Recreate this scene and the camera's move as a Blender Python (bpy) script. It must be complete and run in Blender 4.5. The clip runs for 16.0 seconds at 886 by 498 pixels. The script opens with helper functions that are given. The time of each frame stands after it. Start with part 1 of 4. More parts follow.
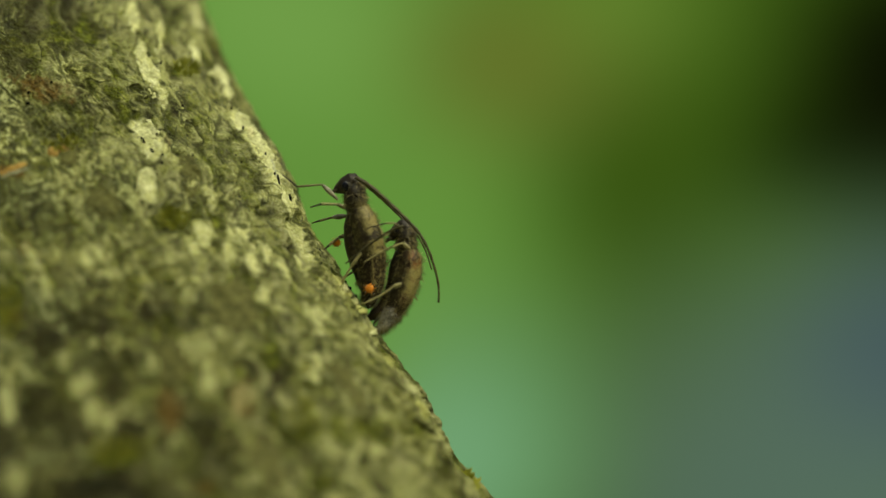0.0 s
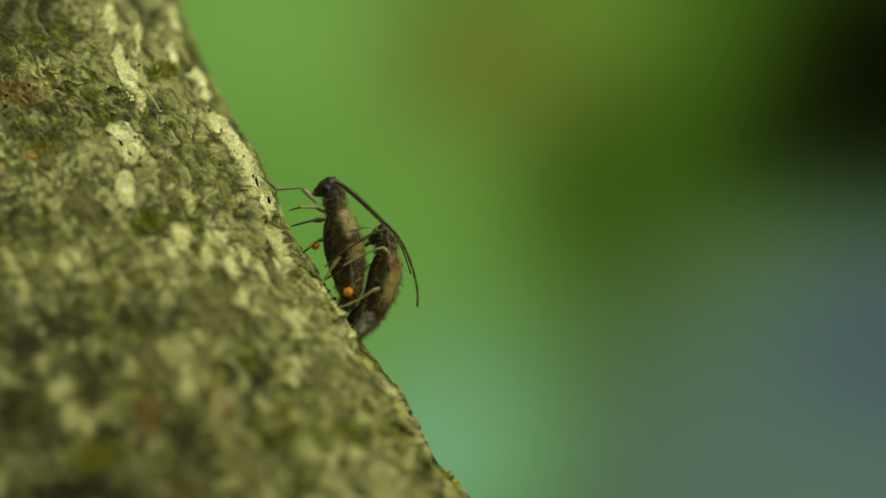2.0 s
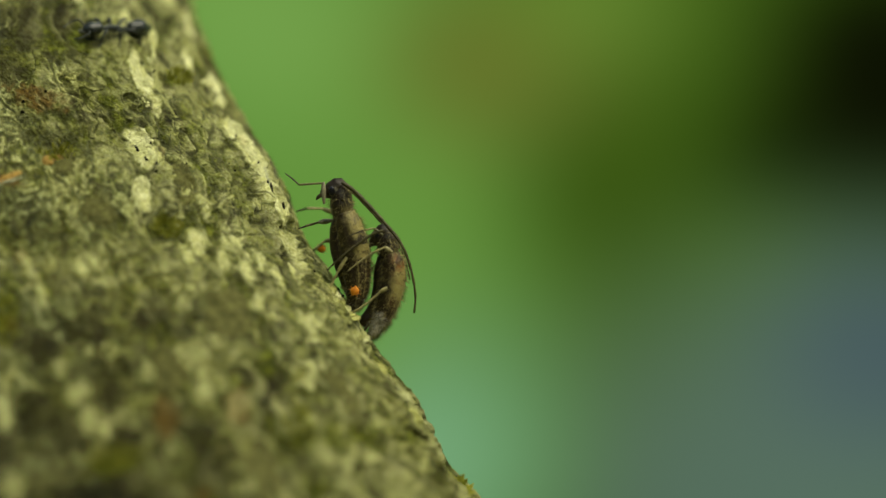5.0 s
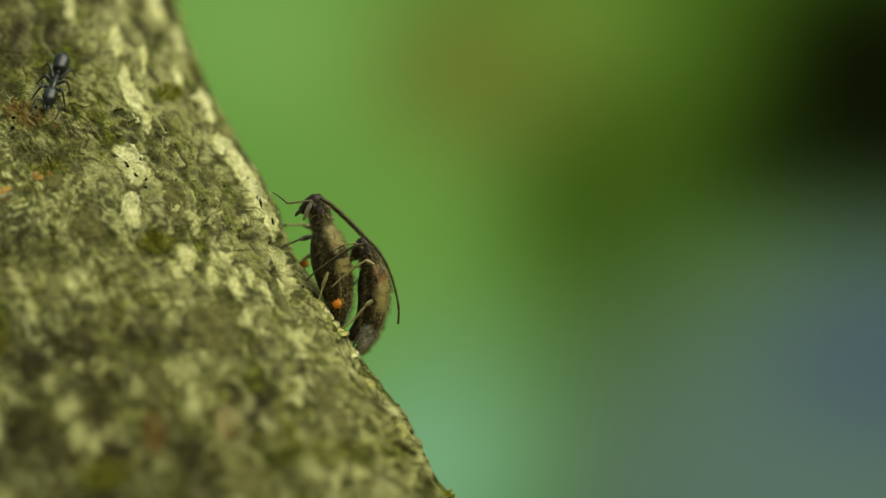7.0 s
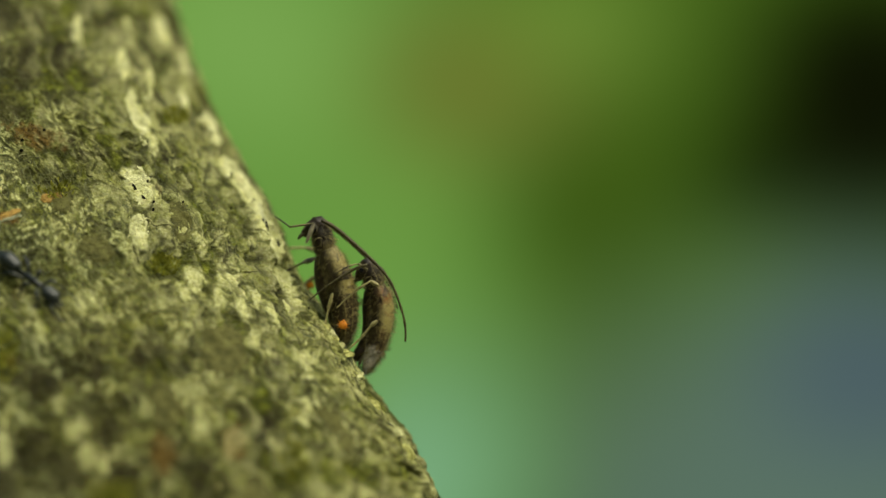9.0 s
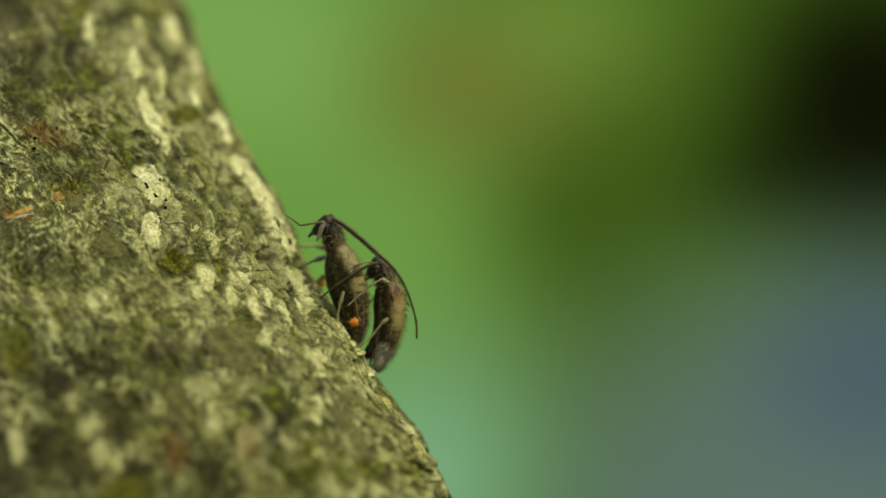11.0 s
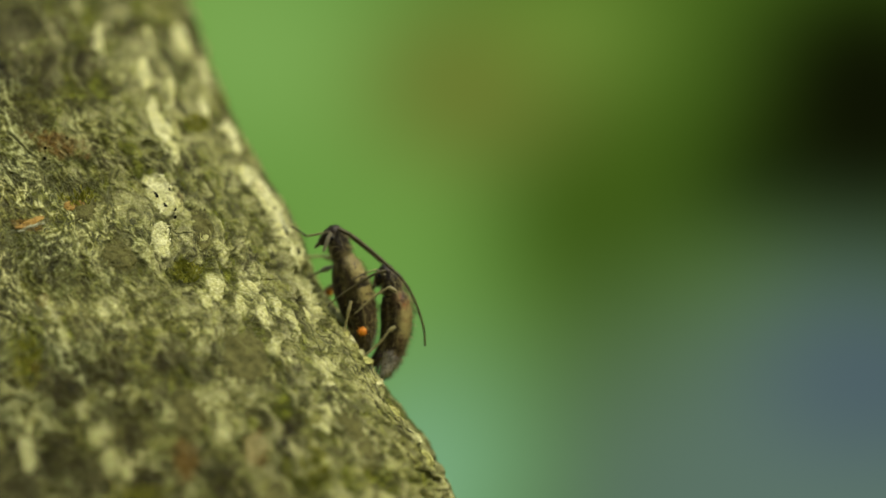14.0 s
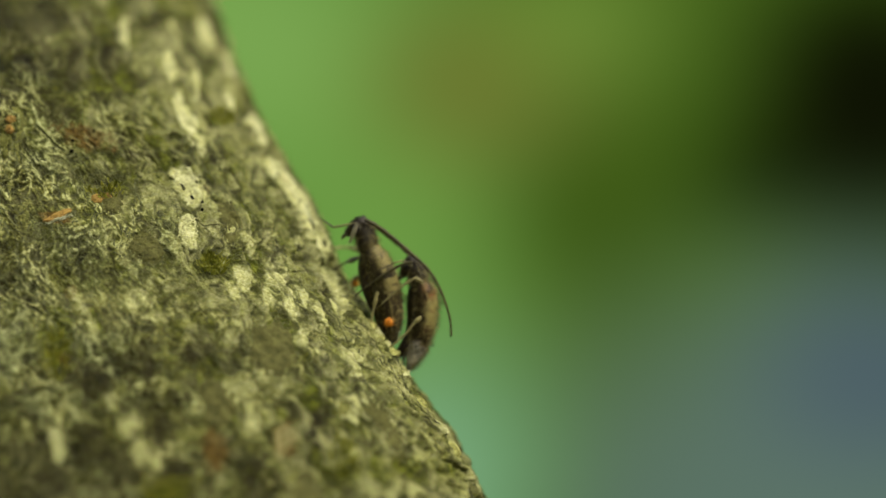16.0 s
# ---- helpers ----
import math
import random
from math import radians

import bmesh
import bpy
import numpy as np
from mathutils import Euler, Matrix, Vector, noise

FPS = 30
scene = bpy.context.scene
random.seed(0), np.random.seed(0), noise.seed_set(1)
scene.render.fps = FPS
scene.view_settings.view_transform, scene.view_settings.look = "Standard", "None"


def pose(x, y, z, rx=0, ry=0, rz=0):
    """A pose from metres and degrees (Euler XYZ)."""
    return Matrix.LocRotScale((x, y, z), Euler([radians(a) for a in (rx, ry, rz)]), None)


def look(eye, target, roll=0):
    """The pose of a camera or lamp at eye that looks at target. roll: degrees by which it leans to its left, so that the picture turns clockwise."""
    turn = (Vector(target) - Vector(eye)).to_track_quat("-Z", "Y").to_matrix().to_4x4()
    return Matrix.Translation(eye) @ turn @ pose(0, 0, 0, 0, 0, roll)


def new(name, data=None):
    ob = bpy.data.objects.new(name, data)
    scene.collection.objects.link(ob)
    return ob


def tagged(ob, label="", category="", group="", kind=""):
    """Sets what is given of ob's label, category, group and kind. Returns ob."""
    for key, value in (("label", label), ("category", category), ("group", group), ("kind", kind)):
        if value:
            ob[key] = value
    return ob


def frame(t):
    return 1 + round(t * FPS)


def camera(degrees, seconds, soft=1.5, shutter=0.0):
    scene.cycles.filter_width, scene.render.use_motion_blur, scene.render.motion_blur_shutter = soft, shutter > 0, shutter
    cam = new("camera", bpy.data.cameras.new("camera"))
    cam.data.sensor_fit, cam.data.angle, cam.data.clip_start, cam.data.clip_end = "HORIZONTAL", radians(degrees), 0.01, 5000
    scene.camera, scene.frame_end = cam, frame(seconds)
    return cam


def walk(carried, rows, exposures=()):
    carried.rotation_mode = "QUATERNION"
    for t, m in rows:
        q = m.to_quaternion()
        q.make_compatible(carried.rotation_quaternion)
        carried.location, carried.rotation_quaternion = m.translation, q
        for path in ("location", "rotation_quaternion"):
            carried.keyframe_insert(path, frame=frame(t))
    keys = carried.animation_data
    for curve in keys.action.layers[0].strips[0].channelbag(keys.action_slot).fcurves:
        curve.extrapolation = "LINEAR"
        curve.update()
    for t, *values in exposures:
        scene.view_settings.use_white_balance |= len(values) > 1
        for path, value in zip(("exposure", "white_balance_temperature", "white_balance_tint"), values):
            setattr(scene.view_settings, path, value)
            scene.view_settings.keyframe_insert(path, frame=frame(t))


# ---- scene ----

# A close view of two small longhorn beetles on a leaning, lichen-grown stem, with an ant passing.
# World in metres; MM turns millimetres into metres. The camera starts 0.1 m in front of the plane y = 0.
MM = 0.001
H = 1.2            # height of the view's centre over the ground

cam = camera(17.82, 16.0, soft=1.5)
cam.data.dof.use_dof = True
cam.data.dof.focus_distance = 0.1046
cam.data.dof.aperture_fstop = 23.0
cam.data.dof.aperture_blades = 0
walk(cam, [(t, pose(*p)) for t, *p in (
    (0, 0.000000, -0.100000, 1.200000, 90.000, 0.002, 0.000),
    (0.5, -0.000066, -0.099757, 1.200034, 89.966, 0.145, -0.126),
    (1, -0.000101, -0.099806, 1.199978, 89.931, 0.194, -0.252),
    (1.5, -0.000088, -0.099933, 1.200077, 89.966, 0.135, -0.355),
    (2, -0.000050, -0.099886, 1.200085, 90.000, 0.136, -0.458),
    (2.5, -0.000287, -0.100072, 1.200264, 90.029, 0.081, -0.470),
    (3, -0.000498, -0.100465, 1.200199, 90.057, 0.035, -0.481),
    (3.5, -0.000486, -0.100737, 1.200196, 90.057, -0.037, -0.481),
    (6, -0.000828, -0.100582, 1.200148, 90.092, 0.131, -0.573),
    (6.5, -0.000678, -0.100967, 1.200394, 90.143, 0.042, -0.630),
    (7, -0.000546, -0.101125, 1.200516, 90.195, -0.030, -0.688),
    (7.5, -0.000569, -0.101277, 1.200622, 90.252, -0.023, -0.745),
    (8, -0.000717, -0.101780, 1.200651, 90.309, -0.085, -0.802),
    (8.5, -0.000934, -0.101779, 1.200824, 90.384, -0.110, -0.848),
    (9, -0.001101, -0.102142, 1.200845, 90.458, -0.094, -0.894),
    (11.5, -0.001694, -0.102562, 1.200709, 90.504, -0.232, -0.963),
    (12, -0.001714, -0.102715, 1.200773, 90.516, -0.247, -0.974),
    (12.5, -0.001723, -0.102511, 1.200829, 90.527, -0.288, -0.985),
    (13, -0.001781, -0.102608, 1.200815, 90.527, -0.249, -0.951),
    (13.5, -0.001795, -0.102946, 1.200889, 90.527, -0.207, -0.917),
    (14, -0.001868, -0.103096, 1.201023, 90.521, -0.262, -0.917),
    (14.5, -0.002171, -0.102891, 1.200941, 90.516, -0.336, -0.917),
    (15, -0.002250, -0.102958, 1.200919, 90.504, -0.242, -0.898),
    (15.5, -0.002641, -0.103124, 1.200843, 90.493, -0.183, -0.879),
    (16, -0.002744, -0.103432, 1.200779, 90.481, -0.151, -0.859),
)], exposures=((0, 0.05, 6620, 7.5), (3.5, 0.08, 6560, 9), (6, 0.14, 6480, 11), (9, 0.21, 6400, 15), (12.5, 0.26, 6290, 19.5), (16, 0.25, 6300, 19.5)))


# ---- light ----
world = bpy.data.worlds.new("world")
scene.world = world
world.use_nodes = True
wn = world.node_tree.nodes
sky = wn.new("ShaderNodeTexSky")
sky.sky_type = "NISHITA"
sky.sun_disc = False
sky.sun_elevation = radians(52)
sky.sun_rotation = radians(105)
sky.air_density, sky.dust_density = 1.0, 3.0
wn["Background"].inputs["Strength"].default_value = 0.10
world.node_tree.links.new(sky.outputs[0], wn["Background"].inputs["Color"])

sun = new("sun", bpy.data.lights.new("sun", "SUN"))
sun.data.energy = 3.2
sun.data.angle = radians(75)
sun.data.color = (1.0, 0.98, 0.66)
sun.matrix_world = look((0.58, -0.50, 0.90 + H), (0, 0, H))


# ---- materials ----
def material(name):
    m = bpy.data.materials.new(name)
    m.use_nodes = True
    nt = m.node_tree
    return m, nt, nt.nodes["Principled BSDF"]


def node(nt, kind, **values):
    n = nt.nodes.new(kind)
    for key, value in values.items():
        if key in n.inputs:
            n.inputs[key].default_value = value
    return n


def noise_tex(nt, scale, detail=4.0, rough=0.6, distort=0.0, coords="Object", stretch=None):
    tc = nt.nodes.new("ShaderNodeTexCoord")
    n = node(nt, "ShaderNodeTexNoise", Scale=scale, Detail=detail, Roughness=rough, Distortion=distort)
    source = tc.outputs[coords]
    if stretch:
        mp = nt.nodes.new("ShaderNodeMapping")
        mp.inputs["Scale"].default_value = stretch
        nt.links.new(source, mp.inputs[0])
        source = mp.outputs[0]
    nt.links.new(source, n.inputs["Vector"])
    return n.outputs["Fac"]


def ramp(nt, fac, stops):
    r = nt.nodes.new("ShaderNodeValToRGB")
    el = r.color_ramp.elements
    while len(el) < len(stops):
        el.new(0.5)
    for e, (p, c) in zip(el, stops):
        e.position = p
        e.color = (*c, 1) if len(c) == 3 else c
    nt.links.new(fac, r.inputs[0])
    return r.outputs["Color"]


def mix(nt, fac, a, b, blend="MIX"):
    m = nt.nodes.new("ShaderNodeMix")
    m.data_type = "RGBA"
    m.blend_type = blend
    for value, sock in ((fac, m.inputs["Factor"]), (a, m.inputs["A"]), (b, m.inputs["B"])):
        if hasattr(value, "is_linked"):
            nt.links.new(value, sock)
        elif sock.type == "RGBA":
            sock.default_value = (*value, 1)
        else:
            sock.default_value = value
    return m.outputs["Result"]


def math_node(nt, op, a, b=0.0, clamp=False):
    m = nt.nodes.new("ShaderNodeMath")
    m.operation, m.use_clamp = op, clamp
    for value, sock in ((a, m.inputs[0]), (b, m.inputs[1])):
        if hasattr(value, "is_linked"):
            nt.links.new(value, sock)
        else:
            sock.default_value = value
    return m.outputs[0]


def attribute(nt, name):
    a = nt.nodes.new("ShaderNodeAttribute")
    a.attribute_name = name
    return a.outputs["Fac"]


def bump(nt, bsdf, height, distance, strength=0.6):
    b = node(nt, "ShaderNodeBump", Strength=strength, Distance=distance)
    nt.links.new(height, b.inputs["Height"])
    nt.links.new(b.outputs[0], bsdf.inputs["Normal"])


def speckled(name, dark, light, scale, rough=0.6, low=0.35, high=0.65, bumps=0.0, gloss=0.12):
    """A surface of two tones, mixed by grain at two scales."""
    m, nt, b = material(name)
    fac = math_node(nt, "ADD", math_node(nt, "MULTIPLY", noise_tex(nt, scale, 5), 0.6),
                    math_node(nt, "MULTIPLY", noise_tex(nt, scale * 5, 3), 0.4))
    nt.links.new(ramp(nt, fac, ((low, dark), (high, light))), b.inputs["Base Color"])
    b.inputs["Roughness"].default_value = rough
    b.inputs["Specular IOR Level"].default_value = gloss
    if bumps:
        bump(nt, b, fac, bumps)
    return m


def thread_lines(nt, scale, distort, width):
    """Thin winding lines, 1 on the line and 0 between."""
    n = noise_tex(nt, scale, 2, 0.5, distort)
    d = math_node(nt, "ABSOLUTE", math_node(nt, "SUBTRACT", n, 0.5))
    r = node(nt, "ShaderNodeMapRange")
    r.inputs["From Min"].default_value, r.inputs["From Max"].default_value = width, 0.0
    nt.links.new(d, r.inputs["Value"])
    return r.outputs["Result"]


def bark_material():
    m, nt, b = material("bark")
    fibre = attribute(nt, "fibre")
    grain = noise_tex(nt, 2600, 5, 0.65)
    fine = noise_tex(nt, 9000, 4, 0.7)
    broad = noise_tex(nt, 420, 4, 0.6)
    lines = math_node(nt, "MAXIMUM", thread_lines(nt, 2300, 1.4, 0.05), thread_lines(nt, 3900, 1.0, 0.05))
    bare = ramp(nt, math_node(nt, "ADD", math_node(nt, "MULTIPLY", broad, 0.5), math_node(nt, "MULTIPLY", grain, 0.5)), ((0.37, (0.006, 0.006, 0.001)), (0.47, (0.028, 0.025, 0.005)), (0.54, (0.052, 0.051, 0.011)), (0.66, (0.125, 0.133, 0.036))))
    # pale threads over dark gaps: colour also carries the relief's light and shade
    worm = math_node(nt, "ADD", math_node(nt, "MULTIPLY", grain, 0.40), math_node(nt, "MULTIPLY", fine, 0.30))
    worm = math_node(nt, "ADD", worm, math_node(nt, "MULTIPLY", fibre, 0.36))
    crust = ramp(nt, worm, ((0.36, (0.010, 0.013, 0.001)), (0.46, (0.080, 0.086, 0.011)), (0.56, (0.25, 0.255, 0.055)), (0.70, (0.68, 0.69, 0.30))))
    cool = ramp(nt, worm, ((0.36, (0.012, 0.016, 0.003)), (0.46, (0.074, 0.086, 0.018)), (0.56, (0.20, 0.225, 0.066)), (0.70, (0.50, 0.54, 0.25))))
    crust = mix(nt, ramp(nt, noise_tex(nt, 330, 3, 0.6, 0.5), ((0.44, (0, 0, 0)), (0.60, (0.85, 0.85, 0.85)))), crust, cool)
    cover = math_node(nt, "ADD", fibre, math_node(nt, "MULTIPLY", math_node(nt, "SUBTRACT", fine, 0.5), 1.2))
    cover = math_node(nt, "ADD", cover, math_node(nt, "MULTIPLY", math_node(nt, "SUBTRACT", broad, 0.5), 1.5))
    cover = math_node(nt, "ADD", cover, math_node(nt, "MULTIPLY", lines, 0.45))
    cover = math_node(nt, "SUBTRACT", cover, attribute(nt, "bare_and_shade"))
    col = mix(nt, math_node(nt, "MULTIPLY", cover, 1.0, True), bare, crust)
    warm = math_node(nt, "MULTIPLY", attribute(nt, "rust"), math_node(nt, "MULTIPLY", grain, 1.9), True)
    col = mix(nt, warm, col, ramp(nt, fine, ((0.32, (0.030, 0.019, 0.003)), (0.5, (0.105, 0.064, 0.009)), (0.68, (0.24, 0.155, 0.024)))))
    cream = math_node(nt, "MULTIPLY", attribute(nt, "pale"), math_node(nt, "ADD", grain, 0.48), True)
    col = mix(nt, cream, col, ramp(nt, fine, ((0.32, (0.33, 0.345, 0.085)), (0.5, (0.67, 0.68, 0.27)), (0.66, (0.88, 0.88, 0.50)))))
    green = math_node(nt, "MULTIPLY", attribute(nt, "moss"), math_node(nt, "ADD", fine, 0.35), True)
    col = mix(nt, green, col, ramp(nt, grain, ((0.3, (0.018, 0.022, 0.0008)), (0.50, (0.076, 0.092, 0.004)), (0.68, (0.24, 0.275, 0.016)))))
    # cracks and seams between bark cells, with the shade in them painted dark
    crease_shade = math_node(nt, "MULTIPLY", attribute(nt, "seam"), math_node(nt, "ADD", fine, 0.50), True)
    col = mix(nt, crease_shade, col, ramp(nt, broad, ((0.35, (0.014, 0.014, 0.003)), (0.65, (0.045, 0.048, 0.008)))))
    nt.links.new(col, b.inputs["Base Color"])
    b.inputs["Roughness"].default_value = 0.62
    b.inputs["Specular IOR Level"].default_value = 0.12
    h = math_node(nt, "ADD", math_node(nt, "MULTIPLY", grain, 0.6), math_node(nt, "MULTIPLY", fine, 0.35))
    bump(nt, b, math_node(nt, "ADD", h, math_node(nt, "MULTIPLY", lines, 0.45)), 0.00008, 0.9)
    return m


def thread_material():
    m, nt, b = material("lichen_threads")
    geo = nt.nodes.new("ShaderNodeNewGeometry")
    col = ramp(nt, geo.outputs["Random Per Island"], ((0.0, (0.02, 0.026, 0.002)), (0.4, (0.09, 0.105, 0.018)), (0.75, (0.16, 0.175, 0.05)), (1.0, (0.30, 0.32, 0.13))))
    nt.links.new(mix(nt, noise_tex(nt, 5000, 3), col, (0.06, 0.062, 0.012)), b.inputs["Base Color"])
    b.inputs["Roughness"].default_value = 0.7
    return m


BARK = bark_material()
THREADS = thread_material()
CREAM_PLAIN = speckled("cream_crust", (0.32, 0.33, 0.090), (0.80, 0.81, 0.44), 1500, 0.6, 0.34, 0.62, 0.00004)


def cracked(m, dark):
    """Lays fine dark cracks and stains over a two-tone surface."""
    nt = m.node_tree
    b = nt.nodes["Principled BSDF"]
    tone = b.inputs["Base Color"].links[0].from_socket
    cracks = math_node(nt, "MAXIMUM", thread_lines(nt, 1500, 1.8, 0.028), thread_lines(nt, 3300, 1.2, 0.03))
    stain = ramp(nt, noise_tex(nt, 1100, 3, 0.6, 0.6), ((0.57, (0, 0, 0)), (0.70, (0.7, 0.7, 0.7))))
    col = mix(nt, stain, mix(nt, math_node(nt, "MULTIPLY", cracks, 0.6), tone, dark), tuple(2.2 * v for v in dark))
    nt.links.new(col, b.inputs["Base Color"])
    return m


CREAM = cracked(CREAM_PLAIN, (0.07, 0.072, 0.014))
GREY_CRUST = speckled("grey_crust", (0.030, 0.030, 0.006), (0.165, 0.165, 0.046), 2600, 0.7, 0.36, 0.66, 0.00010)
MOSS = speckled("moss", (0.12, 0.14, 0.012), (0.50, 0.50, 0.07), 2500, 0.6)
ORANGE = speckled("orange_grain", (0.09, 0.045, 0.010), (0.48, 0.31, 0.075), 3500, 0.6, 0.35, 0.6, 0.00004)
WHITE_CRUST = speckled("white_crust", (0.16, 0.17, 0.08), (0.52, 0.53, 0.35), 3200, 0.7, 0.36, 0.62, 0.00006)
CORD = speckled("bark_cord", (0.10, 0.105, 0.018), (0.40, 0.41, 0.15), 2600, 0.6, 0.34, 0.64, 0.00005)
PIT = speckled("pit_black", (0.003, 0.003, 0.002), (0.010, 0.009, 0.006), 3000, 0.9)
PIT.node_tree.nodes["Principled BSDF"].inputs["Specular IOR Level"].default_value = 0.05


# ---- numeric noise for the relief of the bark ----
rng = np.random.RandomState(7)
PERM = np.concatenate([rng.permutation(512)] * 3)
GRAD = np.stack([np.cos(np.arange(512) * 2.399963), np.sin(np.arange(512) * 2.399963)], 1)


def perlin(x, y, seed=0):
    x, y = np.asarray(x, float) + seed * 17.31, np.asarray(y, float) + seed * 9.77
    xi, yi = np.floor(x).astype(int), np.floor(y).astype(int)
    xf, yf = x - xi, y - yi
    u, v = xf ** 3 * (xf * (xf * 6 - 15) + 10), yf ** 3 * (yf * (yf * 6 - 15) + 10)

    def corner(dx, dy):
        g = GRAD[PERM[(PERM[(xi + dx) % 512] + yi + dy) % 512]]
        return g[..., 0] * (xf - dx) + g[..., 1] * (yf - dy)

    top = corner(0, 0) * (1 - u) + corner(1, 0) * u
    low = corner(0, 1) * (1 - u) + corner(1, 1) * u
    return (top * (1 - v) + low * v) * 1.5


def ridged(x, y, seed=0):
    return 1 - 2.2 * np.abs(perlin(x, y, seed))


def cells(x, y, seed=0):
    """Irregular cells: distance to the nearest border (0 on it) and a random number for each cell."""
    x, y = np.asarray(x, float) + seed * 13.7, np.asarray(y, float) + seed * 5.3
    xi, yi = np.floor(x).astype(int), np.floor(y).astype(int)
    f1, f2, own = np.full(x.shape, 9.0), np.full(x.shape, 9.0), np.zeros(x.shape)
    for dx in (-1, 0, 1):
        for dy in (-1, 0, 1):
            h = PERM[PERM[(xi + dx) % 512] + (yi + dy) % 512]
            d = np.hypot(xi + dx + 0.1 + 0.8 * PERM[h] / 512 - x, yi + dy + 0.1 + 0.8 * PERM[h + 300] / 512 - y)
            near = d < f1
            f2 = np.where(near, f1, np.minimum(f2, d))
            own = np.where(near, PERM[h + 131] / 512, own)
            f1 = np.where(near, d, f1)
    return f2 - f1, own


def smooth_step(x, a, b):
    t = np.clip((x - a) / (b - a), 0, 1)
    return t * t * (3 - 2 * t)


# ---- the stem: a leaning tube, given by the outline of its side and its radius over height ----
SIDE_Z = np.array([10.6, 8.8, 6.8, 4.8, 3.42, 2.94, 2.46, 1.80, 1.04, 0.56, 0.08, -0.38, -0.86, -1.34, -2.30, -3.24, -4.2, -5.16, -6.5, -7.6, -8.2, -8.6, -9.6])      # mm over the centre
SIDE_X = np.array([-9.15, -8.66, -7.98, -6.88, -5.98, -5.70, -5.44, -5.18, -5.12, -4.82, -4.44, -4.02, -3.72, -3.46, -2.92, -2.34, -1.54, -0.76, -0.12, 0.42, 1.1, 1.5, 2.2])
# depth of the stem's axis behind the plane y = 0 over height, mm: it leans away from the viewer as it rises
AXIS_Z = np.array([-1200, -14, -9, -5, -2, 0, 3, 6, 8, 10, 12, 14, 60, 420])
AXIS_Y = np.array([2.0, 2.6, 3.2, 3.9, 4.4, 5.0, 6.6, 9.8, 12.6, 15.8, 19.4, 23.0, 70, 220])
TABLE_Z = np.linspace(-14, 14, 561)
TABLE_X = np.interp(TABLE_Z, SIDE_Z[::-1], SIDE_X[::-1])
TABLE_X = np.where(TABLE_Z < -9.6, 2.2 + (-9.6 - TABLE_Z) * 0.75, TABLE_X)
TABLE_X = np.where(TABLE_Z > 10.6, -9.15 - (TABLE_Z - 10.6) * 0.3, TABLE_X)
KERNEL = np.exp(-0.5 * (np.arange(-24, 25) / 6.0) ** 2)
TABLE_X[24:-24] = np.convolve(TABLE_X, KERNEL / KERNEL.sum(), "valid")


def stem_radius(z):
    """Radius in mm at z mm over the view's centre."""
    return np.interp(z, [-1200, -120, -14, -9, -4, 0, 5, 14, 300], [26, 19, 13.6, 12.8, 11.4, 10.8, 10.1, 9.6, 7.5])


def stem_axis(z):
    """The axis's x and y in mm; beyond the near stretch the lean fades out."""
    z = np.asarray(z, float)
    y = sum(np.interp(z + d, AXIS_Z, AXIS_Y) for d in (-1.4, -0.7, 0.0, 0.7, 1.4)) / 5
    k = 1 + y / 100
    near = np.interp(np.clip(z / k, -13, 13), TABLE_Z, TABLE_X) * k - stem_radius(np.clip(z, -14, 14))
    low = np.where(z < -13 * k, 45 * (1 - np.exp(-(-13 * k - z) / 60)), 0.0)
    high = np.where(z > 13 * k, -20 * (1 - np.exp(-(z - 13 * k) / 66)), 0.0)
    return near + low + high, y


def stem_flat(z, phi=0.0):
    """How much flatter the stem is in depth than across: its front is a broad face, fuller towards the foot, and its back is round."""
    flat = np.interp(z, [-60, -12, -8, -4, 0, 4, 8, 12, 60], [1.0, 1.0, 0.88, 0.72, 0.55, 0.55, 0.78, 0.95, 1.0])
    full = 0.4 * smooth_step(-np.asarray(z, float), 0, 4) * (1 - smooth_step(-np.asarray(z, float), 20, 60))
    return np.where(np.cos(phi) > 0, flat * np.maximum(np.cos(phi), 0.02) ** -full, 1.0)


def blobs(x, z, spots, edge, inner=0.55, outer=1.15):
    """How far (0 to 1) the places x, z (mm in the plane) lie in the given round spots (x, z, half width, half height, lean in degrees)."""
    out = np.zeros_like(x)
    for cx, cz, w, h, a in spots:
        c, s = math.cos(radians(a)), -math.sin(radians(a))
        dx, dz = x - cx, z - cz
        d = np.sqrt(((dx * c - dz * s) / w) ** 2 + ((dx * s + dz * c) / h) ** 2) + edge
        out = np.maximum(out, 1 - smooth_step(d, inner, outer))
    return out


# spots on the bark, as they show from the front: x, z, half width, half height in mm, lean in degrees
CREAM_HIGH = [(-11.12, 8.18, 0.26, 0.60, 12), (-10.44, 6.26, 0.30, 1.20, 27), (-10.72, 6.98, 0.24, 0.60, 20), (-10.02, 5.22, 0.18, 0.32, 10),
    (-10.68, 4.12, 0.48, 0.60, 40), (-10.32, 3.58, 0.48, 0.48, 30), (-10.44, 2.22, 0.38, 0.68, 8), (-10.44, 2.72, 0.28, 0.20, 0),
    (-8.24, 6.18, 0.26, 0.14, -10), (-7.76, 5.56, 0.28, 0.34, 25), (-7.28, 4.58, 0.26, 0.52, 30), (-6.72, 3.66, 0.28, 0.68, 32),
    (-8.92, 7.02, 0.20, 0.44, 15), (-10.24, 7.42, 0.18, 0.80, 8), (-12.60, 9.54, 0.22, 0.60, 5), (-10.86, 9.54, 0.18, 0.44, 25),
    (-9.68, 9.42, 0.20, 0.68, 18)]
